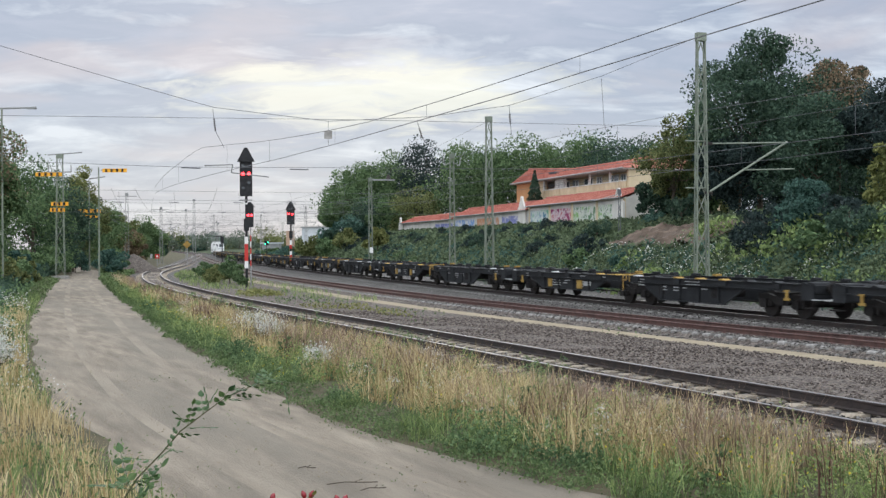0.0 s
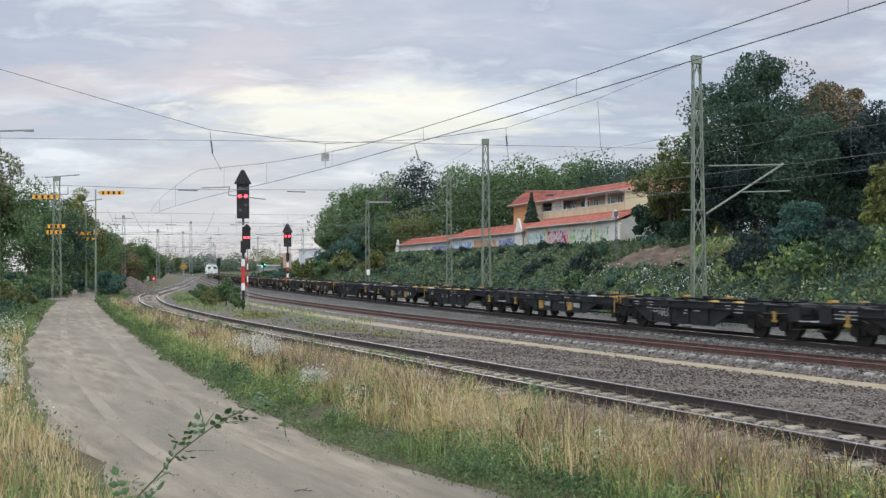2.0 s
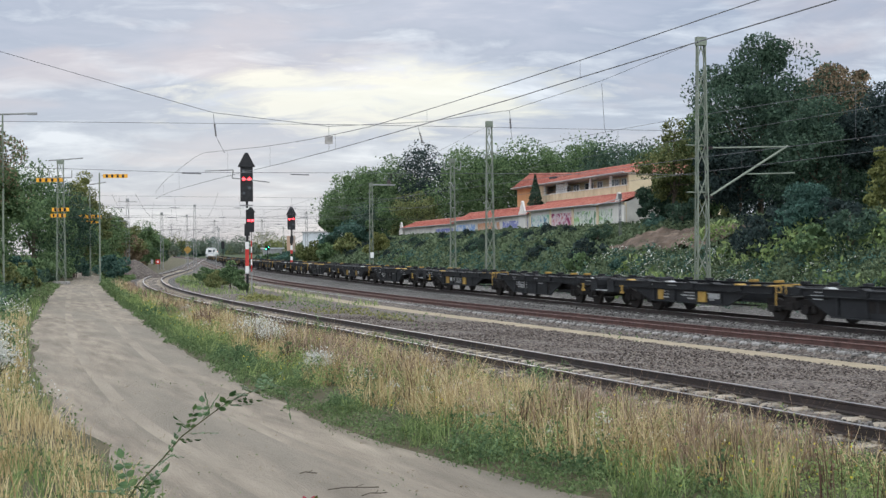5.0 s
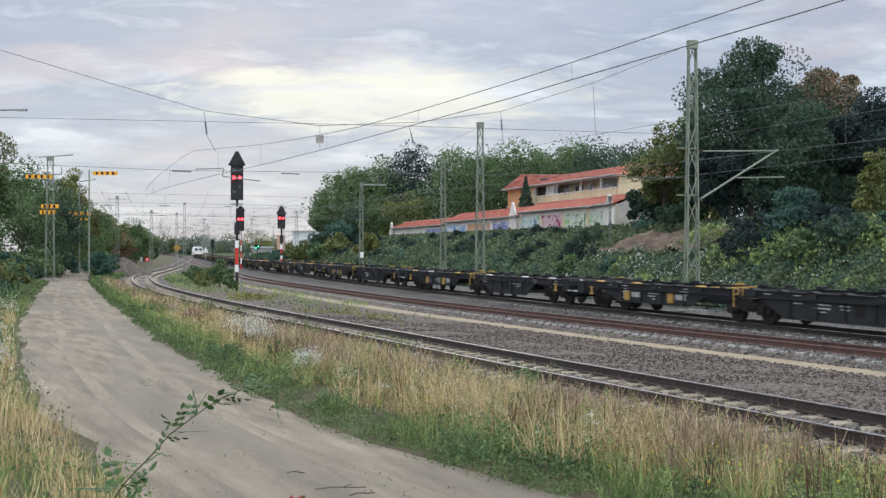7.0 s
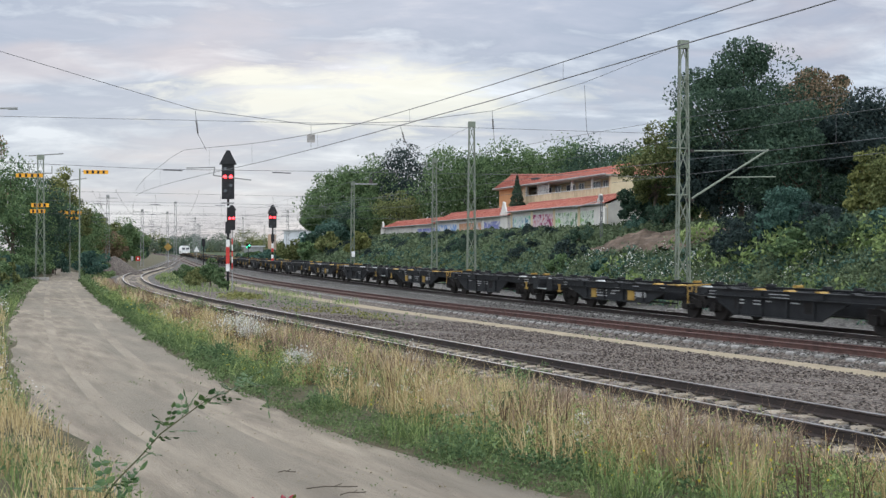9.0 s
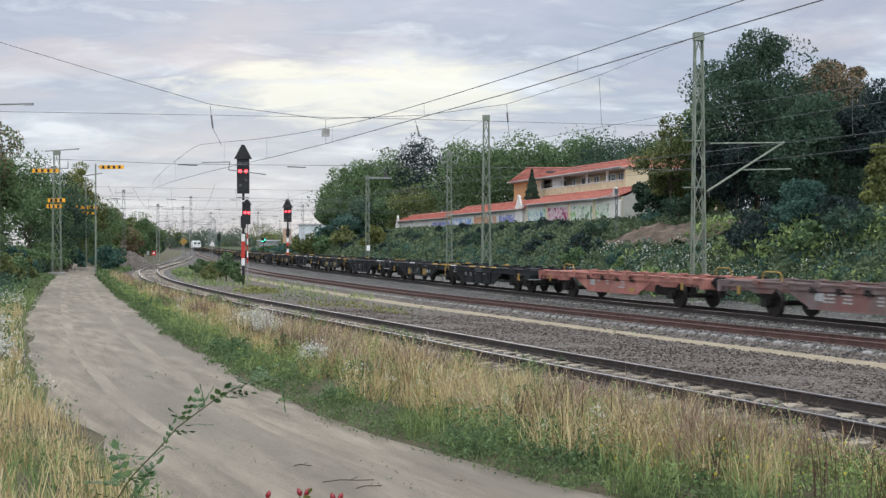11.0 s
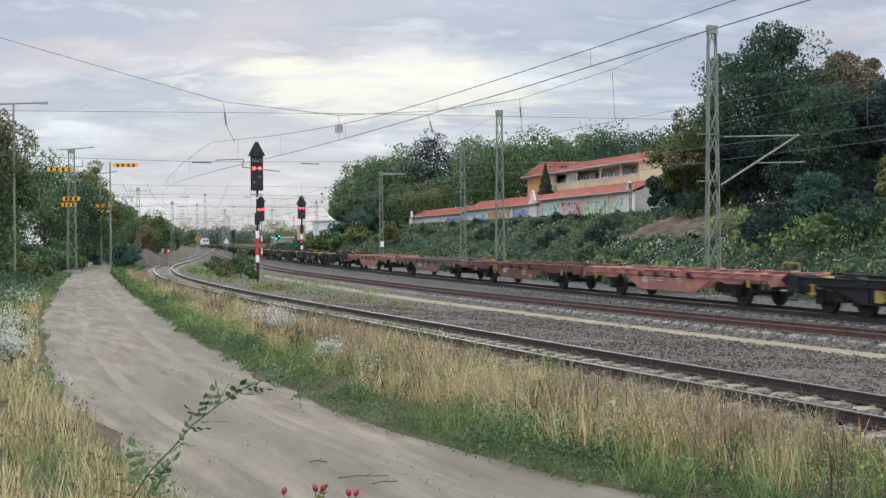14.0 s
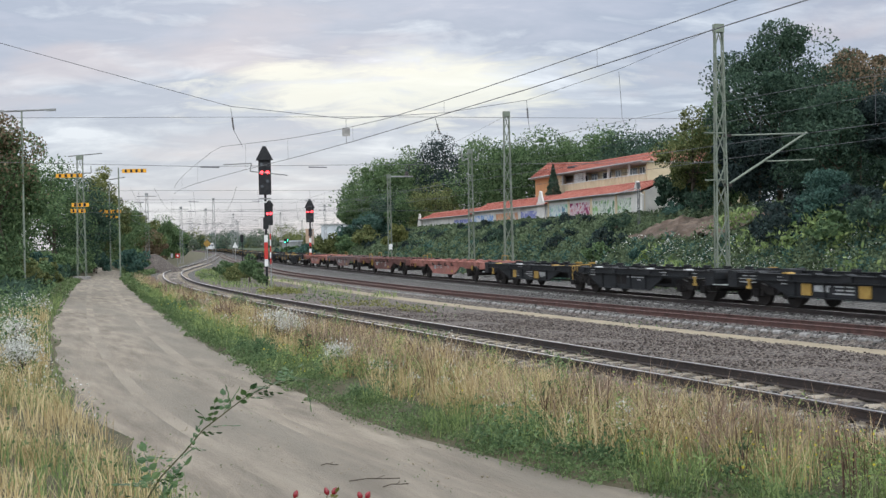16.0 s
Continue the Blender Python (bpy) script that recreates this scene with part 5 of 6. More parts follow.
part("balcony_floor", Geo().box(7.2, W, -0.1, 1.5, 6.75, 6.9), M_CREAM, house)
part("parapet", Geo().box(7.2, W, -0.12, 0.0, 6.9, 7.58), M_CREAM, house, "cream balcony parapet")
part("parapet_cap", Geo().box(7.2, W, -0.18, 0.06, 7.58, 7.66), M_FRAME, house)
for x in np.arange(7.5, W, 0.75):
    part("baluster", Geo().box(x, x + 0.16, -0.17, -0.124, 6.9, 7.57), M_CREAM, house)
for x in (7.25, 12.6, 18.0, 22.2):
    part("post", Geo().box(x, x + 0.2, -0.1, 0.05, 7.66, E1 - 0.1), M_FRAME, house)
for x, w in ((8.4, 1.6), (11.0, 1.2), (13.6, 1.8), (16.4, 1.0), (19.0, 1.8), (21.4, 0.9), (23.2, 1.4)):
    wd = part("window", Geo().box(x, x + w, 1.46, 1.496, 7.0, 8.35), M_PANE, house)
    part("frame", Geo().box(x - 0.08, x, 1.42, 1.498, 6.95, 8.43).box(x + w, x + w + 0.08, 1.42, 1.498, 6.95, 8.43).box(x, x + w, 1.42, 1.498, 8.35, 8.43).box(x + w / 2 - 0.03, x + w / 2 + 0.03, 1.42, 1.455, 6.95, 8.35), M_FRAME, wd)
part("screen", Geo().box(10.1, 12.2, -0.02, 0.02, 7.66, E1 - 0.12), M_FRAME, house, "pale slatted balcony screen")
for x in np.arange(10.3, 12.2, 0.3):
    part("slat", Geo().box(x, x + 0.06, -0.05, -0.024, 7.66, E1 - 0.12), M_STEEL_D, house)

# far halls beyond the line
hall = thing("far_building", "pale grey hall far beyond the tracks", "building", pose(-50, 420, 0, 0, 0, -6))
part("wall", Geo().box(0, 15, 0, 12, -1, 9.0), M_HALL, hall)
part("roof", Geo().box(-0.4, 15.4, -0.4, 12.4, 9.0, 9.4), M_STEEL_D, hall)
off = thing("far_building", "long grey office block with rows of windows", "building", pose(-44, 460, 0, 0, 0, -4))
part("wall", Geo().box(0, 16.5, 0, 14, -1, 12.5), M_HALL, off)
part("side_tower", Geo().box(7.5, 10.5, -0.6, 2, -1, 14.2), M_BRICKISH, off)
for zz in (3.0, 6.0, 9.0):
    for x in np.arange(0.6, 16, 1.6):
        part("window", Geo().box(x, x + 1.1, -0.06, -0.005, zz, zz + 1.8), M_PANE, off)
slim = thing("far_building", "tan tower beside the far hall", "building", pose(-39.7, 300, 0, 0, 0, -5))
part("wall", Geo().box(0, 1.5, 0, 3, -1, 6.3), M_BRICKISH, slim)
park = thing("far_building", "open concrete parking deck beyond the trees", "building", pose(-30.5, 330, 0, 0, 0, -4))
for z in (4.6, 6.8, 9.0):
    part("deck", Geo().box(0, 12.5, 0, 10, z, z + 0.45), M_HALL, park)
for x in np.arange(0, 12.6, 2.4):
    part("column", Geo().box(x, x + 0.35, 0.1, 0.45, -1, 9.0), M_HALL, park)
part("stair_head", Geo().box(5.5, 8.5, 1, 4, 9.45, 11.2), M_BRICKISH, park)
bus = thing("far_building", "low pale roofed shelter beside the far tracks", "building", pose(-40.5, 262, 0, 0, 0, -8))
part("roof", Geo().box(0, 4.6, 0, 3, 3.0, 3.25), M_HALL, bus)
part("wall", Geo().box(0.4, 4.2, 0.4, 2.6, -0.5, 3.0), M_STEEL_D, bus)


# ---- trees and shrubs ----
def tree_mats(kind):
    return {"deep": L_DEEP, "mid": L_MID, "olive": L_OLIVE, "bronze": L_BRONZE, "blue": L_BLUE, "yellow": L_YELLOW, "dark": L_DARK, "far": L_FAR_HAZE}[kind]


def crown_points(rng, n, w, h, z0, blobs, ragged):
    """Points near the skin of many uneven clumps that fill an egg-shaped crown."""
    c = rng.normal(size=(blobs, 3))
    c /= np.linalg.norm(c, axis=1)[:, None]
    c *= rng.uniform(0.45, 0.92, blobs)[:, None] ** 0.7
    c *= np.array([w / 2, w / 2, h / 2])
    taper = 1 - 0.35 * np.clip(c[:, 2] / (h / 2), -0.3, 1)
    c[:, :2] *= taper[:, None]
    r = rng.uniform(0.11, 0.23, blobs) * min(w, h) * (1 + ragged * rng.normal(size=blobs) * 0.3)
    k = rng.integers(0, blobs, n)
    d = rng.normal(size=(n, 3))
    d /= np.linalg.norm(d, axis=1)[:, None]
    d *= (np.abs(r[k]) * rng.uniform(0.3, 1.0, n) ** 0.55)[:, None]
    d[:, 2] *= 0.75
    p = c[k] + d
    m = int(n * 0.22)                 # inner leaves that close the crown
    q = rng.normal(size=(m, 3))
    q *= (rng.uniform(0, 0.62, m) ** 0.5 / np.linalg.norm(q, axis=1))[:, None]
    p[:m] = q * np.array([w * 0.46, w * 0.46, h * 0.46])
    return p + np.array([0, 0, z0 + h / 2]), c + np.array([0, 0, z0 + h / 2])


def tree(label, x, y, z, height, width, kind, n=7000, leaf=0.42, seed=1, skirt=0.18, category="tree", name="tree", ragged=1.0, second=None):
    rng = np.random.default_rng(seed)
    th = thing(name, label, category, pose(x, y, z - 0.15))
    z0, h = height * skirt, height * (1 - skirt)
    pts, clumps = crown_points(rng, n, width, h, z0, max(16, int(width * h / 2.0)), ragged)
    pts = pts[pts[:, 2] > 0.05]
    if second:
        cut = rng.random(len(pts)) < np.clip((pts[:, 2] - height * 0.45) / (height * 0.5), 0, 0.85)
        part("crown", leaves("crown", pts[~cut], leaf, tree_mats(kind), rng, 0.3), None, th)
        part("upper_crown", leaves("crown", pts[cut], leaf, tree_mats(second), rng, 0.3), None, th)
    else:
        part("crown", leaves("crown", pts, leaf, tree_mats(kind), rng, 0.3), None, th)
    r = max(0.05, height * 0.018)
    g = Geo().tube((0, 0, -0.3), (0.05 * height * 0.3, 0, height * 0.4), r, r * 0.7, 8).tube((0.015 * height, 0, height * 0.4), (0.02 * height, 0.02 * height, height * 0.85), r * 0.7, r * 0.15, 7)
    part("trunk", g, M_BARK, th)
    lim = Geo()
    for c in clumps[rng.choice(len(clumps), min(10, len(clumps)), replace=False)]:
        a = Vector((0.015 * height, 0, height * rng.uniform(0.2, 0.5)))
        b = Vector(c)
        mid_ = a.lerp(b, 0.5) + Vector((0, 0, -0.03 * height))
        lim.tube(a, mid_, r * 0.4, r * 0.28, 5).tube(mid_, b, r * 0.28, r * 0.08, 5)
    part("limb", lim, M_BARK, th)
    return th


BIG = "large leafy tree on the railway bank"
tree("tall dark green broadleaf tree on the bank", 19.5, 73, 4.2, 11.9, 7.6, "deep", 34000, 0.20, 1)
tree("tall green tree thinning to bronze at the top", 25.3, 76, 4.4, 10.2, 7.6, "deep", 26000, 0.21, 2, second="bronze")
tree("dark bluish leafy tree on the bank", 25.4, 67, 4.2, 7.0, 6.3, "dark", 22000, 0.20, 3)
tree("olive tree with reddish thin top", 15.3, 79, 4.2, 7.0, 4.6, "olive", 10000, 0.19, 4, ragged=1.8)
tree("green tree leaning out of the thicket", 18.2, 81, 4.3, 8.6, 5.6, "mid", 16000, 0.22, 5, skirt=0.05)
tree("dark leafy bush beside the end of the low building", 15.0, 80.5, 3.4, 4.6, 3.6, "deep", 5000, 0.26, 11, skirt=0.0)
tree("dark leafy bush beside the end of the low building", 17.6, 83, 3.4, 5.4, 4.0, "olive", 5000, 0.28, 12, skirt=0.0)
tree("dark leafy undergrowth tree on the bank", 21.3, 68, 4.0, 6.8, 6.0, "deep", 16000, 0.20, 6, skirt=0.05)
tree("dark leafy undergrowth tree on the bank", 18.0, 72, 3.9, 6.0, 5.0, "dark", 14000, 0.20, 7, skirt=0.1)
tree("dark leafy undergrowth tree on the bank", 25.5, 62, 3.6, 5.0, 5.5, "olive", 13000, 0.19, 8, skirt=0.03)
tree("rounded blue-green bush on the bank", 17.7, 57.5, 2.1, 3.4, 4.4, "blue", 15000, 0.15, 9, skirt=0.0, category="bush", name="bush")
tree("yellow-green sapling at the edge of the thicket", 23.6, 63.5, 3.4, 4.4, 2.6, "yellow", 3500, 0.24, 10, skirt=0.05)
for k, (px, top, d, kind, w) in enumerate(((612, 340, 172, "mid", 7), (640, 292, 168, "mid", 11), (690, 268, 170, "mid", 12), (752, 250, 168, "dark", 11), (830, 250, 160, "mid", 13), (885, 262, 158, "mid", 10), (935, 244, 160, "mid", 12), (990, 242, 158, "mid", 12), (1040, 238, 156, "mid", 12), (1095, 236, 150, "deep", 13), (1150, 250, 140, "deep", 12), (1200, 240, 140, "mid", 12), (1290, 230, 130, "deep", 14), (1400, 240, 125, "dark", 14), (1500, 250, 125, "deep", 14), (1590, 240, 120, "deep", 14))):
    z0 = 4.6
    x, top_z = (px - 784) / 2097 * d, 2.3 + (436 - top) / 2097 * d
    tree("broad green tree on the wooded rise behind the buildings", x, d, z0, top_z - z0, w * 1.1, kind, 15000, 0.32, 100 + k, skirt=0.03)
for k, (px, top, d, kind, w) in enumerate(((735, 325, 156, "olive", 8), (690, 350, 158, "mid", 6), (660, 355, 160, "deep", 6), (630, 372, 160, "blue", 6), (610, 395, 160, "deep", 5), (668, 400, 128, "yellow", 2.4))):
    x, top_z = (px - 784) / 2097 * d, 2.3 + (436 - top) / 2097 * d
    tree("bushy tree in front of the wood", x, d, 2.2, top_z - 2.2, w * 1.1, kind, 9000, 0.26, 130 + k, skirt=0.0)

# a young spruce before the house
spr = thing("spruce", "slim dark spruce standing before the house", "tree", pose(8.86, 114, 3.6))
rng = np.random.default_rng(77)
n = 5200
hz = rng.uniform(0.05, 1, n) ** 0.8
tier = np.abs(((hz * 11) % 1) - 0.2)
rad = (1 - hz) * 1.55 * (0.75 + 0.5 * (1 - tier)) * rng.uniform(0.3, 1, n) ** 0.5
az = rng.uniform(0, math.tau, n)
part("needles", leaves("needles", np.stack([rad * np.cos(az), rad * np.sin(az), hz * 5.9 - rad * 0.22], 1), 0.26, L_DEEP, rng, 0.5, 0.35), None, spr)
part("trunk", Geo().tube((0, 0, -0.3), (0, 0, 6.2), 0.10, 0.01), M_BARK, spr)

# trees on the other side of the path
for k, (x, y, h, w, kind, sec, lf) in enumerate(((-24.3, 61, 10.6, 5.4, "mid", "bronze", 0.30), (-25.5, 66, 9.0, 3.8, "mid", None, 0.30), (-30.5, 72, 8.0, 6, "mid", None, 0.34), (-35, 84, 10.0, 7.5, "mid", None, 0.36), (-37.5, 108, 10.4, 7.5, "mid", None, 0.42), (-38.5, 118, 9.6, 7, "deep", None, 0.42), (-42, 138, 12.0, 6.5, "olive", "yellow", 0.46), (-40, 128, 8.6, 7, "mid", None, 0.44), (-44, 150, 8.0, 8, "mid", None, 0.5), (-48, 172, 8.0, 9, "olive", None, 0.55), (-50, 195, 7.0, 9, "mid", None, 0.55), (-54, 215, 5.8, 9, "deep", None, 0.6), (-45, 172, 5.2, 4, "bronze", None, 0.5), (-60, 240, 7.2, 8, "olive", None, 0.65))):
    tree("leafy tree beside the dirt path", x, y, 0.1, h, w, kind, 32000 if k < 2 else 13000, lf * 0.56, 160 + k, skirt=0.02 if k else 0.12, second=sec)
for k, (x, y, h, w, kind) in enumerate(((-21.8, 50, 2.2, 3.6, "olive"), (-23.8, 58, 2.4, 4, "mid"), (-24.4, 65, 2.0, 3.4, "olive"), (-27.0, 73, 2.0, 4, "mid"), (-29.6, 81, 2.0, 4, "olive"), (-31.4, 87, 2.2, 4, "blue"), (-34, 96, 2.4, 5, "mid"), (-34.5, 102, 2.6, 5, "mid"), (-29.2, 104.5, 2.5, 3.4, "blue"), (-30.2, 108, 2.3, 3.0, "mid"), (-38.0, 116, 2.2, 5, "mid"), (-38.5, 124, 2.4, 4, "blue"), (-19.8, 46, 1.6, 2.6, "olive"), (-18.9, 41, 1.3, 2.2, "mid"))):
    tree("rounded bush at the edge of the dirt path", x, y, 0.0, h, w, kind, 3600, 0.22, 190 + k, skirt=0.0, category="bush", name="bush")
# bushes between the tracks by the tall signal
for k, (x, y, h, w, kind) in enumerate(((-15.7, 87, 1.8, 2.0, "mid"), (-17.4, 92, 1.1, 2.4, "olive"), (-18.6, 97, 1.2, 2.6, "mid"), (-19.6, 101, 1.1, 2.6, "olive"), (-21.0, 105, 1.3, 2.8, "mid"), (-16.3, 84, 0.6, 1.6, "olive"), (-13.5, 79.5, 0.6, 0.8, "mid"))):
    tree("low green bush between the tracks", x, y, -0.1, h, w, kind, 2600, 0.17, 220 + k, skirt=0.0, category="bush", name="bush")

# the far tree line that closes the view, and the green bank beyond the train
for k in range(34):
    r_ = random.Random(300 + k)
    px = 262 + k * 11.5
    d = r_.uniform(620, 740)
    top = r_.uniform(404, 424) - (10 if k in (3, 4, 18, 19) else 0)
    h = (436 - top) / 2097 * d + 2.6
    # the air is clear here: the "far" kind carries haze in its leaf colour
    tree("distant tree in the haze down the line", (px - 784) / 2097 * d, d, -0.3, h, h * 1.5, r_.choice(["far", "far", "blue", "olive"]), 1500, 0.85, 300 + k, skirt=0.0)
for k in range(26):
    r_ = random.Random(360 + k)
    y = 150 + k * 5.0 + r_.uniform(-2, 2)
    x = float(train_x(y)) + r_.uniform(7, 17)
    tree("tall bush on the low bank beyond the train", x, y, ground_z(x, y), r_.uniform(2.0, 3.2) * (1 if y < 185 else 0.75), r_.uniform(4, 6), r_.choice(["mid", "olive", "blue", "deep"]), 1800, 0.45, 360 + k, skirt=0.0, category="bush", name="bush")

# shrubs that cover the bank: a few kinds, copied
shrub_kinds = []
for k, (kind, h, w) in enumerate((("blue", 1.9, 2.6), ("deep", 2.2, 2.8), ("mid", 1.5, 2.4), ("olive", 1.3, 2.2), ("blue", 1.4, 2.2), ("dark", 2.3, 2.8))):
    shrub_kinds.append(tree("dense leafy shrub on the railway bank", 0, -400 - 5 * k, -2, h, w, kind, 1400, 0.21, 400 + k, skirt=0.0, category="bush", name="shrub"))
    tagged(shrub_kinds[-1], group="shrubs on the bank")
rs = random.Random(9)
used = set()
for k in range(190):
    y = 36 + 120 * rs.random() ** 0.9
    u = rs.uniform(8, 14.5 if y > 78 else 16.3) if y > 66 else rs.uniform(9.5, 17)
    x = float(bank_x(y)) + u
    if 60 < y < 75 and 9.2 < u < 15.2:      # a bare patch of soil
        continue
    i = rs.choice((0, 1, 4, 5, 5, 2) if u > 9 else (2, 3, 4, 3, 2))
    s = rs.uniform(0.7, 1.15) * (0.62 if y > 78 else 1)
    m = Matrix.Translation((x, y, ground_z(x, y) - 0.15)) @ pose(0, 0, 0, rs.uniform(-6, 6), rs.uniform(-6, 6), rs.uniform(0, 360))
    ob = shrub_kinds[i]
    if i in used:
        ob = copy_thing(ob, m)
    else:
        used.add(i)
        ob.matrix_basis = m
    ob.scale = (s, s, s * rs.uniform(0.8, 1.1))
# a scar of bare soil and rock on the bank
scar = Geo()
rg = np.random.default_rng(21)
nx_, ny_ = 34, 20
pts = []
for j in range(ny_):
    for i in range(nx_):
        y = 63 + 10.5 * i / (nx_ - 1)
        u = 10.6 + 4.0 * j / (ny_ - 1)
        x = float(bank_x(y)) + u
        pts.append((x, y, ground_z(x, y) + 0.10 + 0.7 * abs(wobble(x, y, 0.55, 3)) + 0.3 * abs(wobble(x, y, 1.6, 8)) + rg.uniform(0, 0.10)))
scar.add(pts, [(j * nx_ + i, j * nx_ + i + 1, (j + 1) * nx_ + i + 1, (j + 1) * nx_ + i) for j in range(ny_ - 1) for i in range(nx_ - 1)])
M_SOIL = material("bare_clay", [(0.3, (0.055, 0.042, 0.032)), (0.55, (0.125, 0.092, 0.070)), (0.7, (0.20, 0.150, 0.118))], 1.1, 1, 0.8, 5)
tagged(new("soil_scar", scar.mesh("soil_scar", M_SOIL)), "bare brown clay slope under the trees", "ground", kind="structure")


# ---- weeds and grass of the verges ----
def strip(rng, n, y0, y1, left, right, near=1.6):
    """Random places on a strip between two lines, denser close by."""
    y = y0 + (y1 - y0) * rng.random(n) ** near
    a, b = left(y), right(y)
    x = a + (b - a) * rng.random(n)
    return x, y


def level_of(x, y):
    """Ground heights for many places, by rows of one metre."""
    z = np.zeros(len(x))
    for k in np.unique(np.floor(y)):
        m = np.floor(y) == k
        r = columns(float(k) + 0.5)
        z[m] = np.interp(x[m], [c[0] for c in r], [c[1] for c in r])
    return z


def patchy(x, y, scale, seed):
    return np.array([noise.noise((a * scale + seed, b * scale, seed * 0.37)) for a, b in zip(x, y)])


def grow(label, name, mat, rng, n, y0, y1, left, right, h0, h1, w, lean, keep=None, near=1.6, bunch=1):
    """Blades over a strip; with bunch they stand in tufts that share a height."""
    k = max(1, n // bunch)
    x, y = strip(rng, k, y0, y1, left, right, near)
    if keep is not None:
        m = keep(x, y)
        x, y = x[m], y[m]
    h = rng.uniform(h0, h1, len(x)) * (1 + 0.4 * patchy(x, y, 0.9, 4.0) + 0.55 * patchy(x, y, 2.6, 14.0))
    if bunch > 1:
        x, y, h = np.repeat(x, bunch), np.repeat(y, bunch), np.repeat(h, bunch)
        x = x + rng.normal(size=len(x)) * 0.09
        y = y + rng.normal(size=len(y)) * 0.09
        h = h * rng.uniform(0.45, 1.15, len(h))
    by_rail = np.clip((near_x(y) - x - 1.5) / 1.8, 0, 1)      # grass is shorter on the ballast shoulder
    h *= np.where(x < near_x(y), 0.4 + 0.6 * by_rail, 1)
    far = 1 + np.maximum(0, y - 18) / 40
    me = blades(name, np.stack([x, y, level_of(x, y) - 0.03], 1), h, w * far, lean, mat, rng)
    return tagged(new(name, me), label, "grass", kind="stuff")


def sprout(label, name, mat, rng, n, y0, y1, left, right, h0, h1, size, keep=None, near=1.6, aspect=0.5, category="weeds", bunch=1, spread=0.14):
    """Leaves over a strip; with bunch they gather into rounded plants."""
    x, y = strip(rng, max(1, n // bunch), y0, y1, left, right, near)
    if keep is not None:
        m = keep(x, y)
        x, y = x[m], y[m]
    if bunch > 1:
        top = rng.uniform(0.45, 1.0, len(x)) * h1 * (1 + 0.5 * patchy(x, y, 1.1, 8.0))
        x, y, top = np.repeat(x, bunch), np.repeat(y, bunch), np.repeat(top, bunch)
        r = rng.uniform(0, 1, len(x)) ** 0.6
        a = rng.uniform(0, math.tau, len(x))
        x, y = x + spread * r * np.cos(a), y + spread * r * np.sin(a)
        z = level_of(x, y) + h0 + (top - h0) * (1 - r * r * 0.8) * rng.uniform(0.15, 1.0, len(x)) ** 0.6
    else:
        z = level_of(x, y) + rng.uniform(h0, h1, len(x)) * (1 + 0.5 * patchy(x, y, 1.1, 8.0))
    far = 1 + np.maximum(0, y - 18) / 40
    me = leaves(name, np.stack([x, y, z], 1), size * far, mat, rng, 0.2, aspect)
    return tagged(new(name, me), label, category, kind="stuff")


rg = np.random.default_rng(42)
verge_l, verge_r = path_r, (lambda y: near_x(y) - 1.55)


def edge(a, b):
    """A line at a share of the verge's width."""
    return lambda y: path_r(y) + (near_x(y) - 1.55 - path_r(y)) * a + b


dry = lambda s, t: (lambda x, y: patchy(x, y, 0.45, s) > t)
grow("dry straw-coloured grass on the verge of the dirt path", "dry_grass", G_DRY, rg, 52000, 9, 80, edge(0.10, 0.5), edge(0.96, 0), 0.30, 0.82, 0.010, 0.8, dry(2.0, 0.0), 1.5, bunch=26)
grow("pale golden grass standing in patches", "dry_grass", G_DRY, rg, 30000, 10, 90, edge(0.30, 0), edge(0.9, 0), 0.35, 0.75, 0.012, 0.4, dry(83.0, 0.10), 1.2, bunch=34)
grow("green grass mixed into the verge", "green_grass", G_GREEN, rg, 44000, 8.5, 80, edge(0.04, 0), edge(0.9, 0), 0.14, 0.50, 0.011, 0.8, dry(5.0, -0.12), 1.5, bunch=20)
grow("withered red-brown stalks standing in the verge", "withered_stalks", G_RUST, rg, 34000, 12, 95, edge(0.34, 0), edge(0.97, 0), 0.40, 0.95, 0.012, 0.5, dry(7.5, -0.02), 1.2, bunch=16)
grow("dark brown seed stalks standing in the verge", "withered_stalks", G_DOCK, rg, 2600, 10, 60, edge(0.28, 0), edge(0.92, 0), 0.5, 0.9, 0.012, 0.35, dry(91.0, 0.05), 1.4, bunch=7)
sprout("low green weeds along the edge of the path", "low_weeds", G_LOW, rg, 60000, 8.5, 100, edge(0.0, -0.12), edge(0.03, 0.85), 0.0, 0.24, 0.044, None, bunch=60, spread=0.22)
sprout("dark leafy weeds near the edge of the path", "leafy_weeds", L_MID, rg, 52000, 8.5, 50, edge(0.0, 0.3), edge(0.16, 0.9), 0.0, 0.46, 0.055, dry(97.0, 0.0), bunch=70, spread=0.24)
sprout("leafy green weeds in the verge", "leafy_weeds", G_GREEN, rg, 70000, 9, 70, edge(0.15, 0), edge(0.95, 0), 0.03, 0.66, 0.045, dry(11.0, -0.02), bunch=55, spread=0.2)
sprout("leafy green weeds beside the sleepers", "leafy_weeds", L_MID, rg, 22000, 12, 58, edge(0.72, 0), edge(1.0, 1.1), 0.0, 0.46, 0.05, dry(13.0, 0.16), bunch=60, spread=0.22)
sprout("brown seed heads on the withered stalks", "seed_heads", G_DOCK, rg, 14000, 10, 70, edge(0.3, 0), edge(0.94, 0), 0.35, 0.85, 0.026, dry(91.0, 0.02), 1.3, bunch=24, spread=0.07)
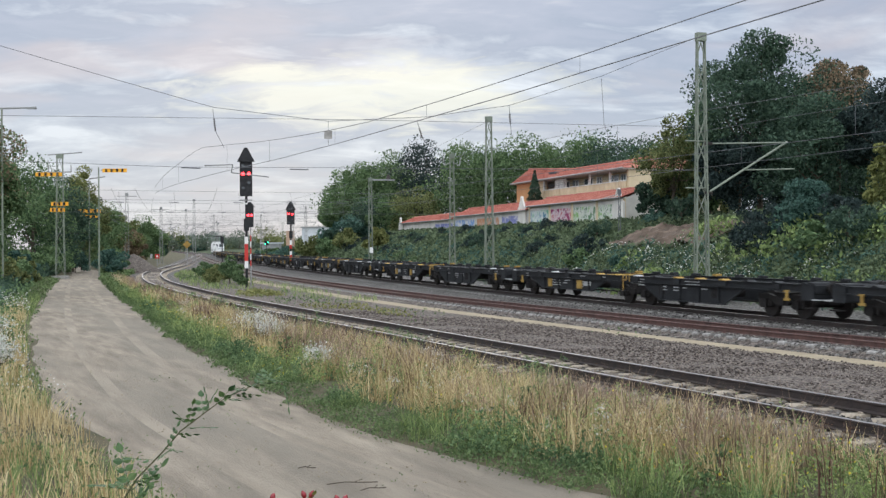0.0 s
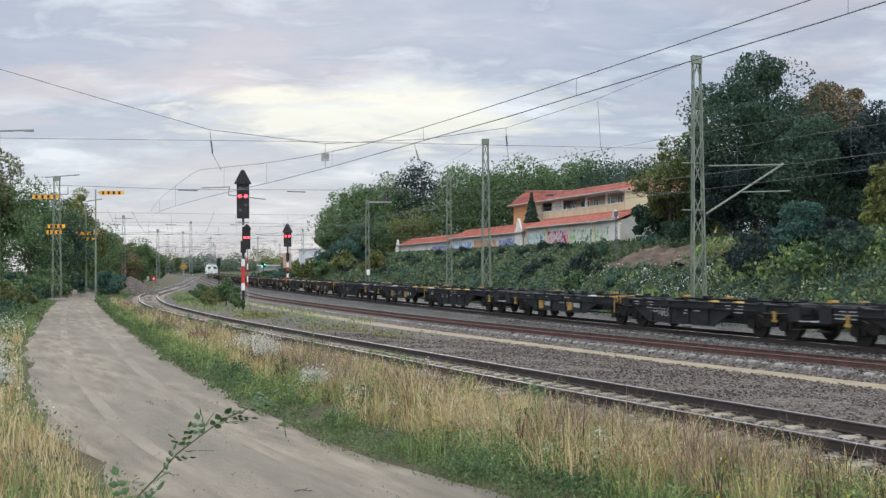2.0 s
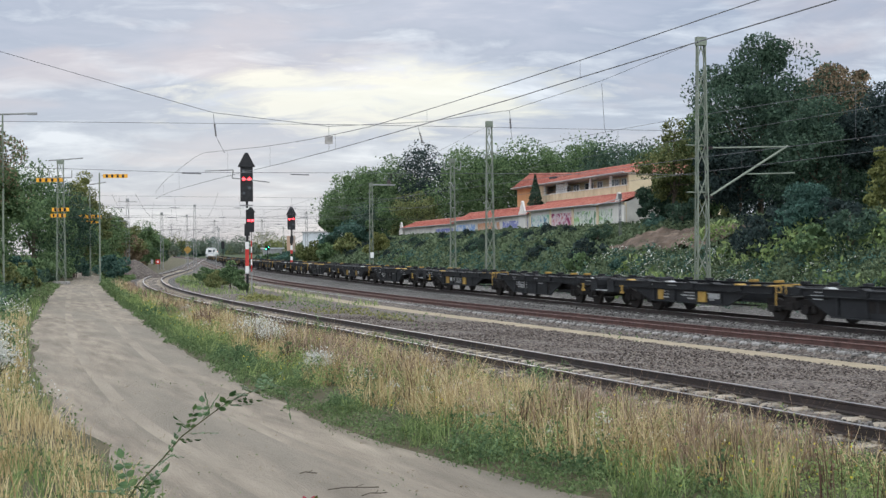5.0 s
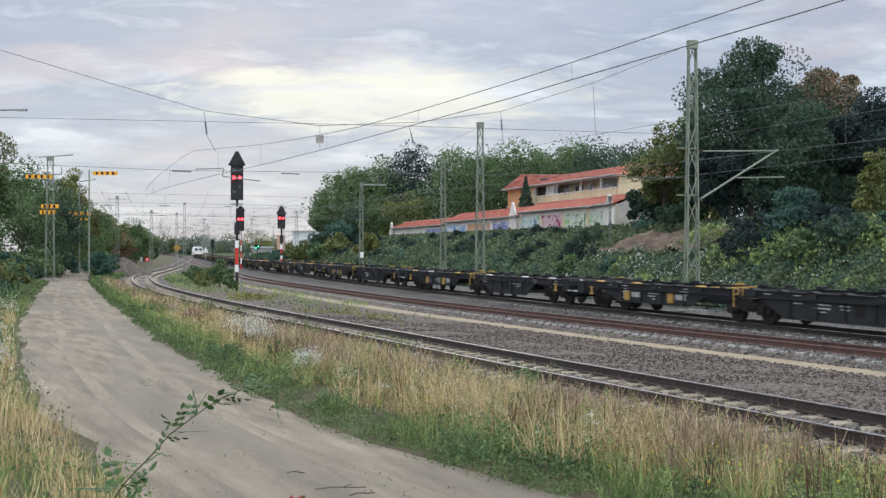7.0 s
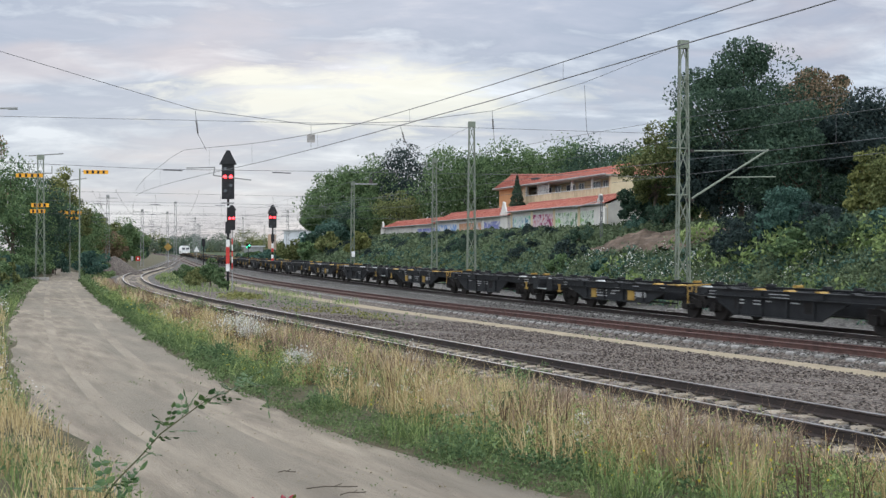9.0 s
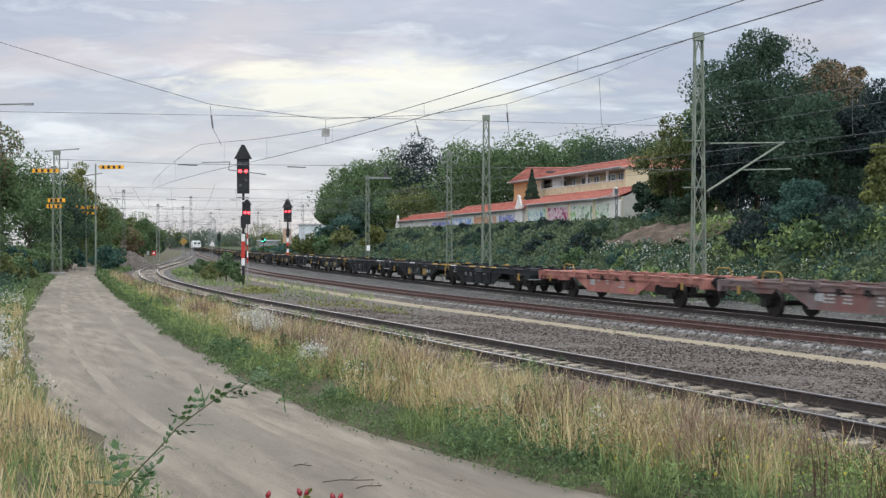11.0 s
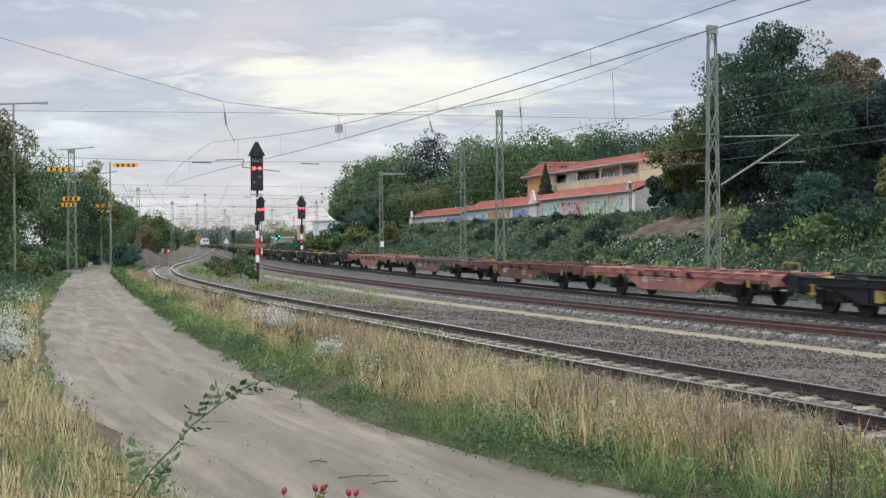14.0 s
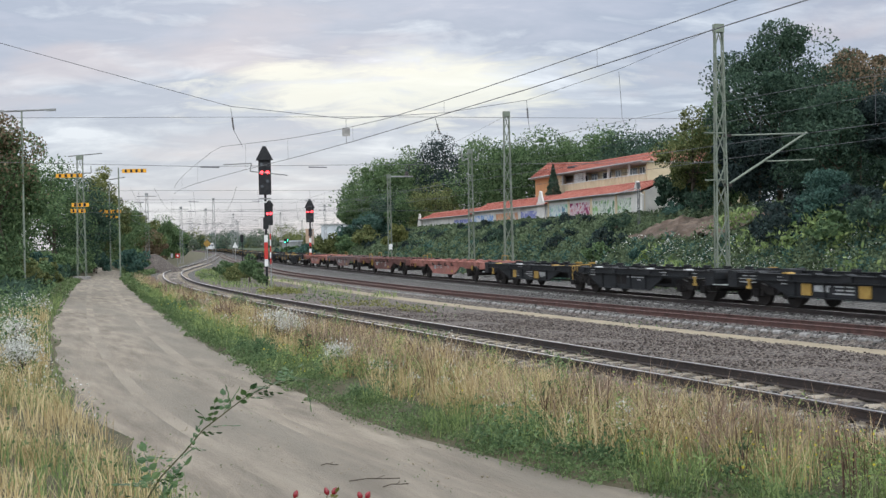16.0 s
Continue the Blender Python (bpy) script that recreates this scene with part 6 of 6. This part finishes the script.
sprout("white flowering weeds in the verge", "white_flowers", G_WHITE, rg, 9000, 14, 62, edge(0.25, 0), edge(0.9, 0), 0.25, 0.65, 0.026, lambda x, y: patchy(x, y, 0.30, 17.0) > 0.30, near=1.2, aspect=0.9, category="flowers", bunch=30)
sprout("small yellow flowers in the verge", "yellow_flowers", G_YELLOW, rg, 1700, 9, 50, edge(0.05, 0), edge(0.8, 0), 0.15, 0.50, 0.028, dry(19.0, 0.1), aspect=0.9, category="flowers")
bank_l = lambda y: path_l(y) - 7.5
# the bank on which one stands, on the near side of the path
grow("long dry grass beside the path", "dry_grass", G_DRY, rg, 42000, 6.5, 48, bank_l, lambda y: path_l(y) - 0.35, 0.22, 0.52, 0.011, 0.5, None, 1.5, bunch=22)
grow("green grass beside the path", "green_grass", G_GREEN, rg, 26000, 6.5, 60, bank_l, lambda y: path_l(y) - 0.1, 0.15, 0.42, 0.011, 0.45, dry(23.0, -0.05), 1.4)
sprout("low green weeds beside the path", "low_weeds", G_LOW, rg, 14000, 10, 95, lambda y: path_l(y) - 2.2, lambda y: path_l(y) + 0.15, 0.0, 0.3, 0.06, dry(29.0, 0.0), 1.2)
sprout("white flowering weeds beside the path", "white_flowers", G_WHITE, rg, 5000, 16, 46, lambda y: path_l(y) - 3.5, lambda y: path_l(y) - 0.2, 0.3, 0.75, 0.034, lambda x, y: patchy(x, y, 0.30, 31.0) > 0.12, 1.0, 0.9, "flowers")
sprout("dark weeds and seedlings at the path's edge", "leafy_weeds", L_MID, rg, 9000, 20, 60, lambda y: path_l(y) - 4.5, lambda y: path_l(y) - 0.5, 0.1, 0.9, 0.09, dry(37.0, 0.1), 1.0)
# green growth between side track and main line
sprout("patches of green weeds on the ballast", "leafy_weeds", G_LOW, rg, 6000, 36, 110, lambda y: near_x(y) + 2.2, lambda y: mid_x(y) - 2.6, 0.0, 0.28, 0.07, lambda x, y: patchy(x, y, 0.22, 41.0) > 0.32, 1.0)
sprout("patches of yellow-green weeds on the ballast", "leafy_weeds", G_YGREEN, rg, 5000, 42, 75, lambda y: near_x(y) + 2.6, lambda y: near_x(y) + 5.5, 0.0, 0.25, 0.07, lambda x, y: patchy(x, y, 0.25, 43.0) > 0.28, 1.0)
grow("thin grass along the main line", "green_grass", G_GREEN, rg, 9000, 60, 130, lambda y: near_x(y) + 2.0, lambda y: mid_x(y) - 1.8, 0.1, 0.4, 0.012, 0.4, dry(47.0, 0.05), 1.0)
# rank growth along the foot of the bank and on it
foot_l, foot_r = (lambda y: bank_x(y) + 6.2), (lambda y: bank_x(y) + 10.5)
sprout("rank green weeds at the foot of the bank", "leafy_weeds", L_WEED, rg, 46000, 30, 140, foot_l, foot_r, 0.0, 1.0, 0.085, None, 1.0, bunch=40, spread=0.5)
sprout("rank green weeds at the foot of the bank", "leafy_weeds", L_BLUE, rg, 40000, 30, 130, foot_l, foot_r, 0.0, 0.9, 0.085, None, 1.0, bunch=40, spread=0.5)
sprout("pale blossom on the weeds below the bank", "white_flowers", G_WHITE, rg, 3200, 30, 72, lambda y: bank_x(y) + 6.6, lambda y: bank_x(y) + 10, 0.5, 1.1, 0.030, lambda x, y: patchy(x, y, 0.3, 53.0) > -0.15, 1.0, 0.9, "flowers", bunch=9, spread=0.3)
sprout("green creepers covering the bank", "creepers", L_WEED, rg, 80000, 34, 160, lambda y: bank_x(y) + 7, lambda y: bank_x(y) + 17.5, 0.0, 0.6, 0.115, lambda x, y: ~((y > 63) & (y < 74) & (x > bank_x(y) + 10.4) & (x < bank_x(y) + 14.8) & (patchy(x, y, 0.5, 67.0) < 0.22)), 0.9)
sprout("yellowish weeds on the bank", "leafy_weeds", G_GREEN, rg, 12000, 42, 66, lambda y: bank_x(y) + 5, lambda y: bank_x(y) + 13, 0.2, 1.1, 0.14, dry(59.0, 0.12), 0.9)
# undergrowth on the far side of the path
sprout("dark undergrowth under the trees beside the path", "undergrowth", L_DEEP, rg, 26000, 44, 150, lambda y: path_l(y) - 9, lambda y: path_l(y) - 1.2, 0.0, 0.9, 0.16, None, 0.9)
sprout("green verge beyond the bend of the path", "low_weeds", G_LOW, rg, 9000, 60, 130, path_r, lambda y: near_x(y) - 2.2, 0.0, 0.4, 0.09, None, 0.9)
# small tufts and scraps on the path
sprout("tiny weeds growing in the dirt path", "low_weeds", G_LOW, rg, 800, 10.5, 24, lambda y: path_l(y) + 0.6, lambda y: path_r(y) - 0.3, 0.0, 0.04, 0.035, lambda x, y: patchy(x, y, 1.4, 61.0) > 0.34, 1.0)


# single tall weeds and flowering clumps in the verges
for k, (x, y, h, w, kind) in enumerate(((1.2, 17.2, 0.75, 0.5, "mid"), (3.1, 15.8, 0.55, 0.6, "mid"), (4.9, 13.4, 0.5, 0.55, "mid"), (0.1, 19.6, 0.6, 0.5, "olive"), (2.0, 14.3, 0.5, 0.6, "deep"), (-1.4, 21.5, 0.7, 0.5, "mid"), (-3.6, 27, 0.7, 0.5, "mid"), (-8.9, 46, 0.9, 0.7, "mid"), (-5.6, 33, 0.6, 0.7, "olive"), (2.9, 12.6, 0.55, 0.7, "mid"), (-8.4, 20.5, 0.7, 0.6, "mid"), (-12.6, 31, 0.9, 1.0, "deep"), (-14.8, 37, 1.1, 1.2, "mid"), (0.6, 24.5, 0.5, 0.4, "mid"), (-2.0, 33.5, 0.4, 0.6, "olive"))):
    tree("single leafy weed standing in the dry grass", x, y, ground_z(x, y), h, w, kind, 420, 0.055, 500 + k, skirt=0.1, category="weed", name="weed_plant", ragged=1.6)
for k, (x, y, h, w) in enumerate(((-5.0, 32.0, 0.95, 1.3), (-4.4, 30.2, 0.8, 0.8), (-2.5, 23.6, 0.7, 0.55), (-8.4, 22.3, 0.8, 0.8), (-10.9, 28.6, 0.9, 0.9), (-9.6, 25.2, 0.7, 0.7))):
    fl = tree("clump of small white flowers on grey-green stalks", x, y, ground_z(x, y), h, w, "olive", 500, 0.045, 530 + k, skirt=0.05, category="flowers", name="flowering_weed", ragged=1.5)
    r2 = np.random.default_rng(540 + k)
    n = 1200
    p = r2.normal(size=(n, 3)) * np.array([w * 0.24, w * 0.24, h * 0.13]) + np.array([0, 0, h * 0.78])
    part("blossom", leaves("blossom", p, 0.036, G_WHITE, r2, 0, 0.9), None, fl, "tiny white blossom")


# ---- loose stones of the ballast ----
def stones(label, rng, x, y, size, mat, lift=0.01):
    n = len(x)
    base = np.array([(-1, -1, -1), (1, -1, -1), (1, 1, -1), (-1, 1, -1), (-1, -1, 1), (1, -1, 1), (1, 1, 1), (-1, 1, 1)], float)
    v = base[None] * rng.uniform(0.45, 1.0, (n, 8, 3))
    v *= (size * rng.uniform(0.5, 1.25, n))[:, None, None] * np.stack([np.ones(n), rng.uniform(0.6, 1, n), rng.uniform(0.5, 0.8, n)], 1)[:, None, :]
    a = rng.uniform(0, math.tau, n)
    c, s = np.cos(a)[:, None], np.sin(a)[:, None]
    vx, vy = v[..., 0] * c - v[..., 1] * s, v[..., 0] * s + v[..., 1] * c
    z = level_of(x, y) + lift
    v = np.stack([vx + x[:, None], vy + y[:, None], v[..., 2] + z[:, None]], -1).reshape(-1, 3)
    f = np.array([(0, 3, 2, 1), (4, 5, 6, 7), (0, 1, 5, 4), (1, 2, 6, 5), (2, 3, 7, 6), (3, 0, 4, 7)])
    faces = (np.arange(n)[:, None, None] * 8 + f[None]).reshape(-1, 4)
    return tagged(new("ballast_stones", fast_mesh("ballast_stones", v, faces, mat)), label, "gravel", kind="stuff")


M_STONE_G = material("grey_stones", [(0.2, (0.035, 0.032, 0.030)), (0.5, (0.10, 0.094, 0.088)), (0.8, (0.22, 0.21, 0.198))], 9, 0.9, island=0.8)
M_STONE_B = material("brown_stones", [(0.2, (0.036, 0.028, 0.025)), (0.5, (0.105, 0.085, 0.074)), (0.8, (0.23, 0.195, 0.17))], 9, 0.9, island=0.8)
x, y = strip(rg, 16000, 13, 46, lambda y: near_x(y) - 2.6, lambda y: near_x(y) + 2.3, 1.3)
stones("loose grey ballast round the side track", rg, x, y, 0.028, M_STONE_G)
x, y = strip(rg, 24000, 14, 48, lambda y: near_x(y) + 1.7, lambda y: mid_x(y) - 2.9, 1.3)
stones("brown ballast between the tracks", rg, x, y, 0.027, M_STONE_B)
x, y = strip(rg, 14000, 22, 60, lambda y: mid_x(y) - 1.9, lambda y: train_x(y) - 0.9, 1.2)
stones("clean grey ballast round the main line", rg, x, y, 0.030, M_STONE_G)
x, y = strip(rg, 700, 9, 30, lambda y: path_l(y) + 0.2, lambda y: path_r(y) - 0.1, 1.4)
stones("small stones on the dirt path", rg, x, y, 0.012, M_SAND, 0.0)

# ---- a heap of gravel and a pale block by the bend ----
heap = Geo()
ring = 18
hp = [(0, 0, 1.75)]
for j, (r, z) in enumerate(((0.5, 1.55), (1.2, 1.05), (2.0, 0.5), (2.9, 0.0), (3.1, -0.3))):
    hp += [(r * math.cos(k * math.tau / ring) * (1 + 0.15 * wobble(k, j, 0.9, 2)), r * math.sin(k * math.tau / ring), z + 0.12 * wobble(k, j, 1.3, 6)) for k in range(ring)]
fs = [(0, 1 + k, 1 + (k + 1) % ring) for k in range(ring)]
for j in range(4):
    fs += [(1 + j * ring + k, 1 + (j + 1) * ring + k, 1 + (j + 1) * ring + (k + 1) % ring, 1 + j * ring + (k + 1) % ring) for k in range(ring)]
heap.add(hp, fs)
hob = tagged(new("gravel_heap", heap.mesh("gravel_heap", M_CINDER, True)), "heap of brown gravel beside the bend", "gravel heap")
hob.matrix_basis = pose(-31.6, 121, -0.1)

# ---- the wild rose before the camera ----
M_CANE = material("green_brown_cane", [(0.3, (0.06, 0.075, 0.03)), (0.7, (0.13, 0.11, 0.06))], 12, 0.7)
M_ROSE = material("rose_leaf", [(0.25, (0.030, 0.070, 0.024)), (0.5, (0.055, 0.115, 0.038)), (0.75, (0.10, 0.16, 0.05))], 20, 0.5, island=0.4, spec=0.4, through_light=0.2)
M_ROSE_Y = material("yellowed_rose_leaf", [(0.25, (0.12, 0.13, 0.03)), (0.75, (0.24, 0.22, 0.06))], 20, 0.5, island=0.4, through_light=0.2)
M_HIP = material("red_rose_hip", [(0.3, (0.16, 0.010, 0.018)), (0.7, (0.28, 0.022, 0.028))], 15, 0.25, spec=0.5)


def leaflet(g, base, way, side, size):
    """One toothed oval leaflet, folded along its rib."""
    up_ = way.cross(side).normalized()
    tip = base + way * size
    pts = [base]
    for u, w in ((0.2, 0.26), (0.45, 0.36), (0.7, 0.27), (0.88, 0.12)):
        pts.append(base + way * size * u + side * size * w + up_ * size * 0.08)
    pts.append(tip)
    for u, w in ((0.88, 0.12), (0.7, 0.27), (0.45, 0.36), (0.2, 0.26)):
        pts.append(base + way * size * u - side * size * w + up_ * size * 0.08)
    pts.append(base + way * size * 0.5 - up_ * size * 0.02)
    g.add(pts, [(k, (k + 1) % 10, 10) for k in range(10)])


def compound_leaf(parent, base, way, r_, size, mat):
    way = way.normalized()
    side = way.cross(Vector((r_.uniform(-0.3, 0.3), r_.uniform(-0.6, 0.6), 1))).normalized()
    g = Geo()
    n = r_.choice((2, 3, 3))
    length = size * (n + 0.8)
    for k in range(n):
        p = base + way * length * (k + 0.8) / (n + 1)
        for s in (-1, 1):
            d = (way * 0.45 + side * s + Vector((0, 0, r_.uniform(-0.35, 0.2)))).normalized()
            leaflet(g, p, d, d.cross(side.cross(way)).normalized(), size * r_.uniform(0.85, 1.1))
    leaflet(g, base + way * length * 0.95, way, side, size * 1.15)
    g.tube(base, base + way * length, size * 0.03, n=4)
    part("leaf", g, mat, parent)


def cane(parent, pts, r0, r_, size, density, mat, start=0.0):
    g = Geo()
    n = len(pts) - 1
    for k in range(n):
        g.tube(pts[k], pts[k + 1], r0 * (1 - 0.8 * k / n), r0 * (1 - 0.8 * (k + 1) / n), 6)
    part("cane", g, M_CANE, parent)
    for k in range(n):
        a, b = Vector(pts[k]), Vector(pts[k + 1])
        if k / n < start:
            continue
        for _ in range(density):
            p = a.lerp(b, r_.random())
            w = Vector((r_.uniform(-1, 1), r_.uniform(-0.8, 0.4), r_.uniform(-0.5, 0.9))) + (b - a).normalized() * 0.6
            compound_leaf(parent, p, w, r_, size * r_.uniform(0.75, 1.1), mat)


r_ = random.Random(4)
rose = thing("rose_bush", "wild rose canes with small green leaves and red hips", "bush", pose(-1.35, 4.0, 0.3))
o = Vector((-1.35, 4.0, 0.3))


def spot(px, py, d):
    """A place d metres ahead of the eye, by its bearing and slope in thousandths of the focal length."""
    return Vector(((px - 784) / 2097 * d, d, 2.3 - (py - 437) / 2097 * d)) - o


main = [Vector((0, 0, 0)), Vector((0.10, 0, 0.6)), spot(205, 900, 4.0), spot(240, 846, 4.0), spot(285, 800, 4.0), spot(318, 762, 4.0), spot(345, 742, 4.0), spot(372, 722, 4.0), spot(400, 702, 4.0), spot(428, 690, 4.0), spot(445, 682, 4.0)]
cane(rose, main, 0.0042, r_, 0.027, 3, M_ROSE, 0.15)
cane(rose, [main[-3], spot(452, 680, 4.3), spot(500, 676, 4.8), spot(548, 682, 5.3)], 0.0022, r_, 0.028, 2, M_ROSE, 0.3)
cane(rose, [Vector((0.05, 0, 0)), spot(215, 930, 3.9), spot(238, 880, 3.95), spot(222, 852, 4.0)], 0.004, r_, 0.034, 4, M_ROSE, 0.3)
for px, py, leafmat in ((474, 880, M_ROSE_Y), (541, 876, M_ROSE_Y), (600, 884, M_ROSE)):
    tw = [Vector((0.5, -0.4, 0.1)), spot(px - 4, 960, 3.6), spot(px, py + 14, 3.6)]
    cane(rose, tw, 0.002, r_, 0.022, 3, leafmat, 0.5)
    for dx in ((-6, 8) if px != 474 else (6,)):
        c = spot(px + dx, py, 3.6)
        hip = Geo()
        prev = None
        for k in range(7):
            a = k / 6
            rr_ = 0.0085 * math.sin(math.pi * min(1, a * 0.96 + 0.04)) ** 0.7
            q = c + Vector((0.012 * dx / 8 * (a - 0.5), 0, 0.024 * (a - 0.5)))
            if prev:
                hip.tube(prev[0], q, prev[1], max(rr_, 0.0015), 8)
            prev = (q, max(rr_, 0.0015))
        part("hip", hip, M_HIP, rose, "red rose hip")
        part("stalk", Geo().tube(c + Vector((0, 0, -0.013)), c + Vector((0.003, 0, -0.05)), 0.0012), M_CANE, rose)

# twigs lying on the path
for k, (x, y, a, L) in enumerate(((-1.0, 12.9, 10, 0.28), (-0.75, 12.6, 25, 0.15), (-1.6, 13.8, -5, 0.1))):
    tw = thing("twig", "thin dry twig lying on the dirt path", "twig", pose(x, y, ground_z(x, y) + 0.02, 0, 0, a))
    part("stem", Geo().pipe([(-L, 0, 0), (-L * 0.3, 0.02, 0.015), (L * 0.4, -0.01, 0.01), (L, 0.03, 0.0)], 0.006, 5), M_BARK, tw)
    part("side_shoot", Geo().pipe([(0, 0, 0.01), (L * 0.4, 0.12 * L + 0.03, 0.03)], 0.004, 5), M_BARK, tw)


motions()
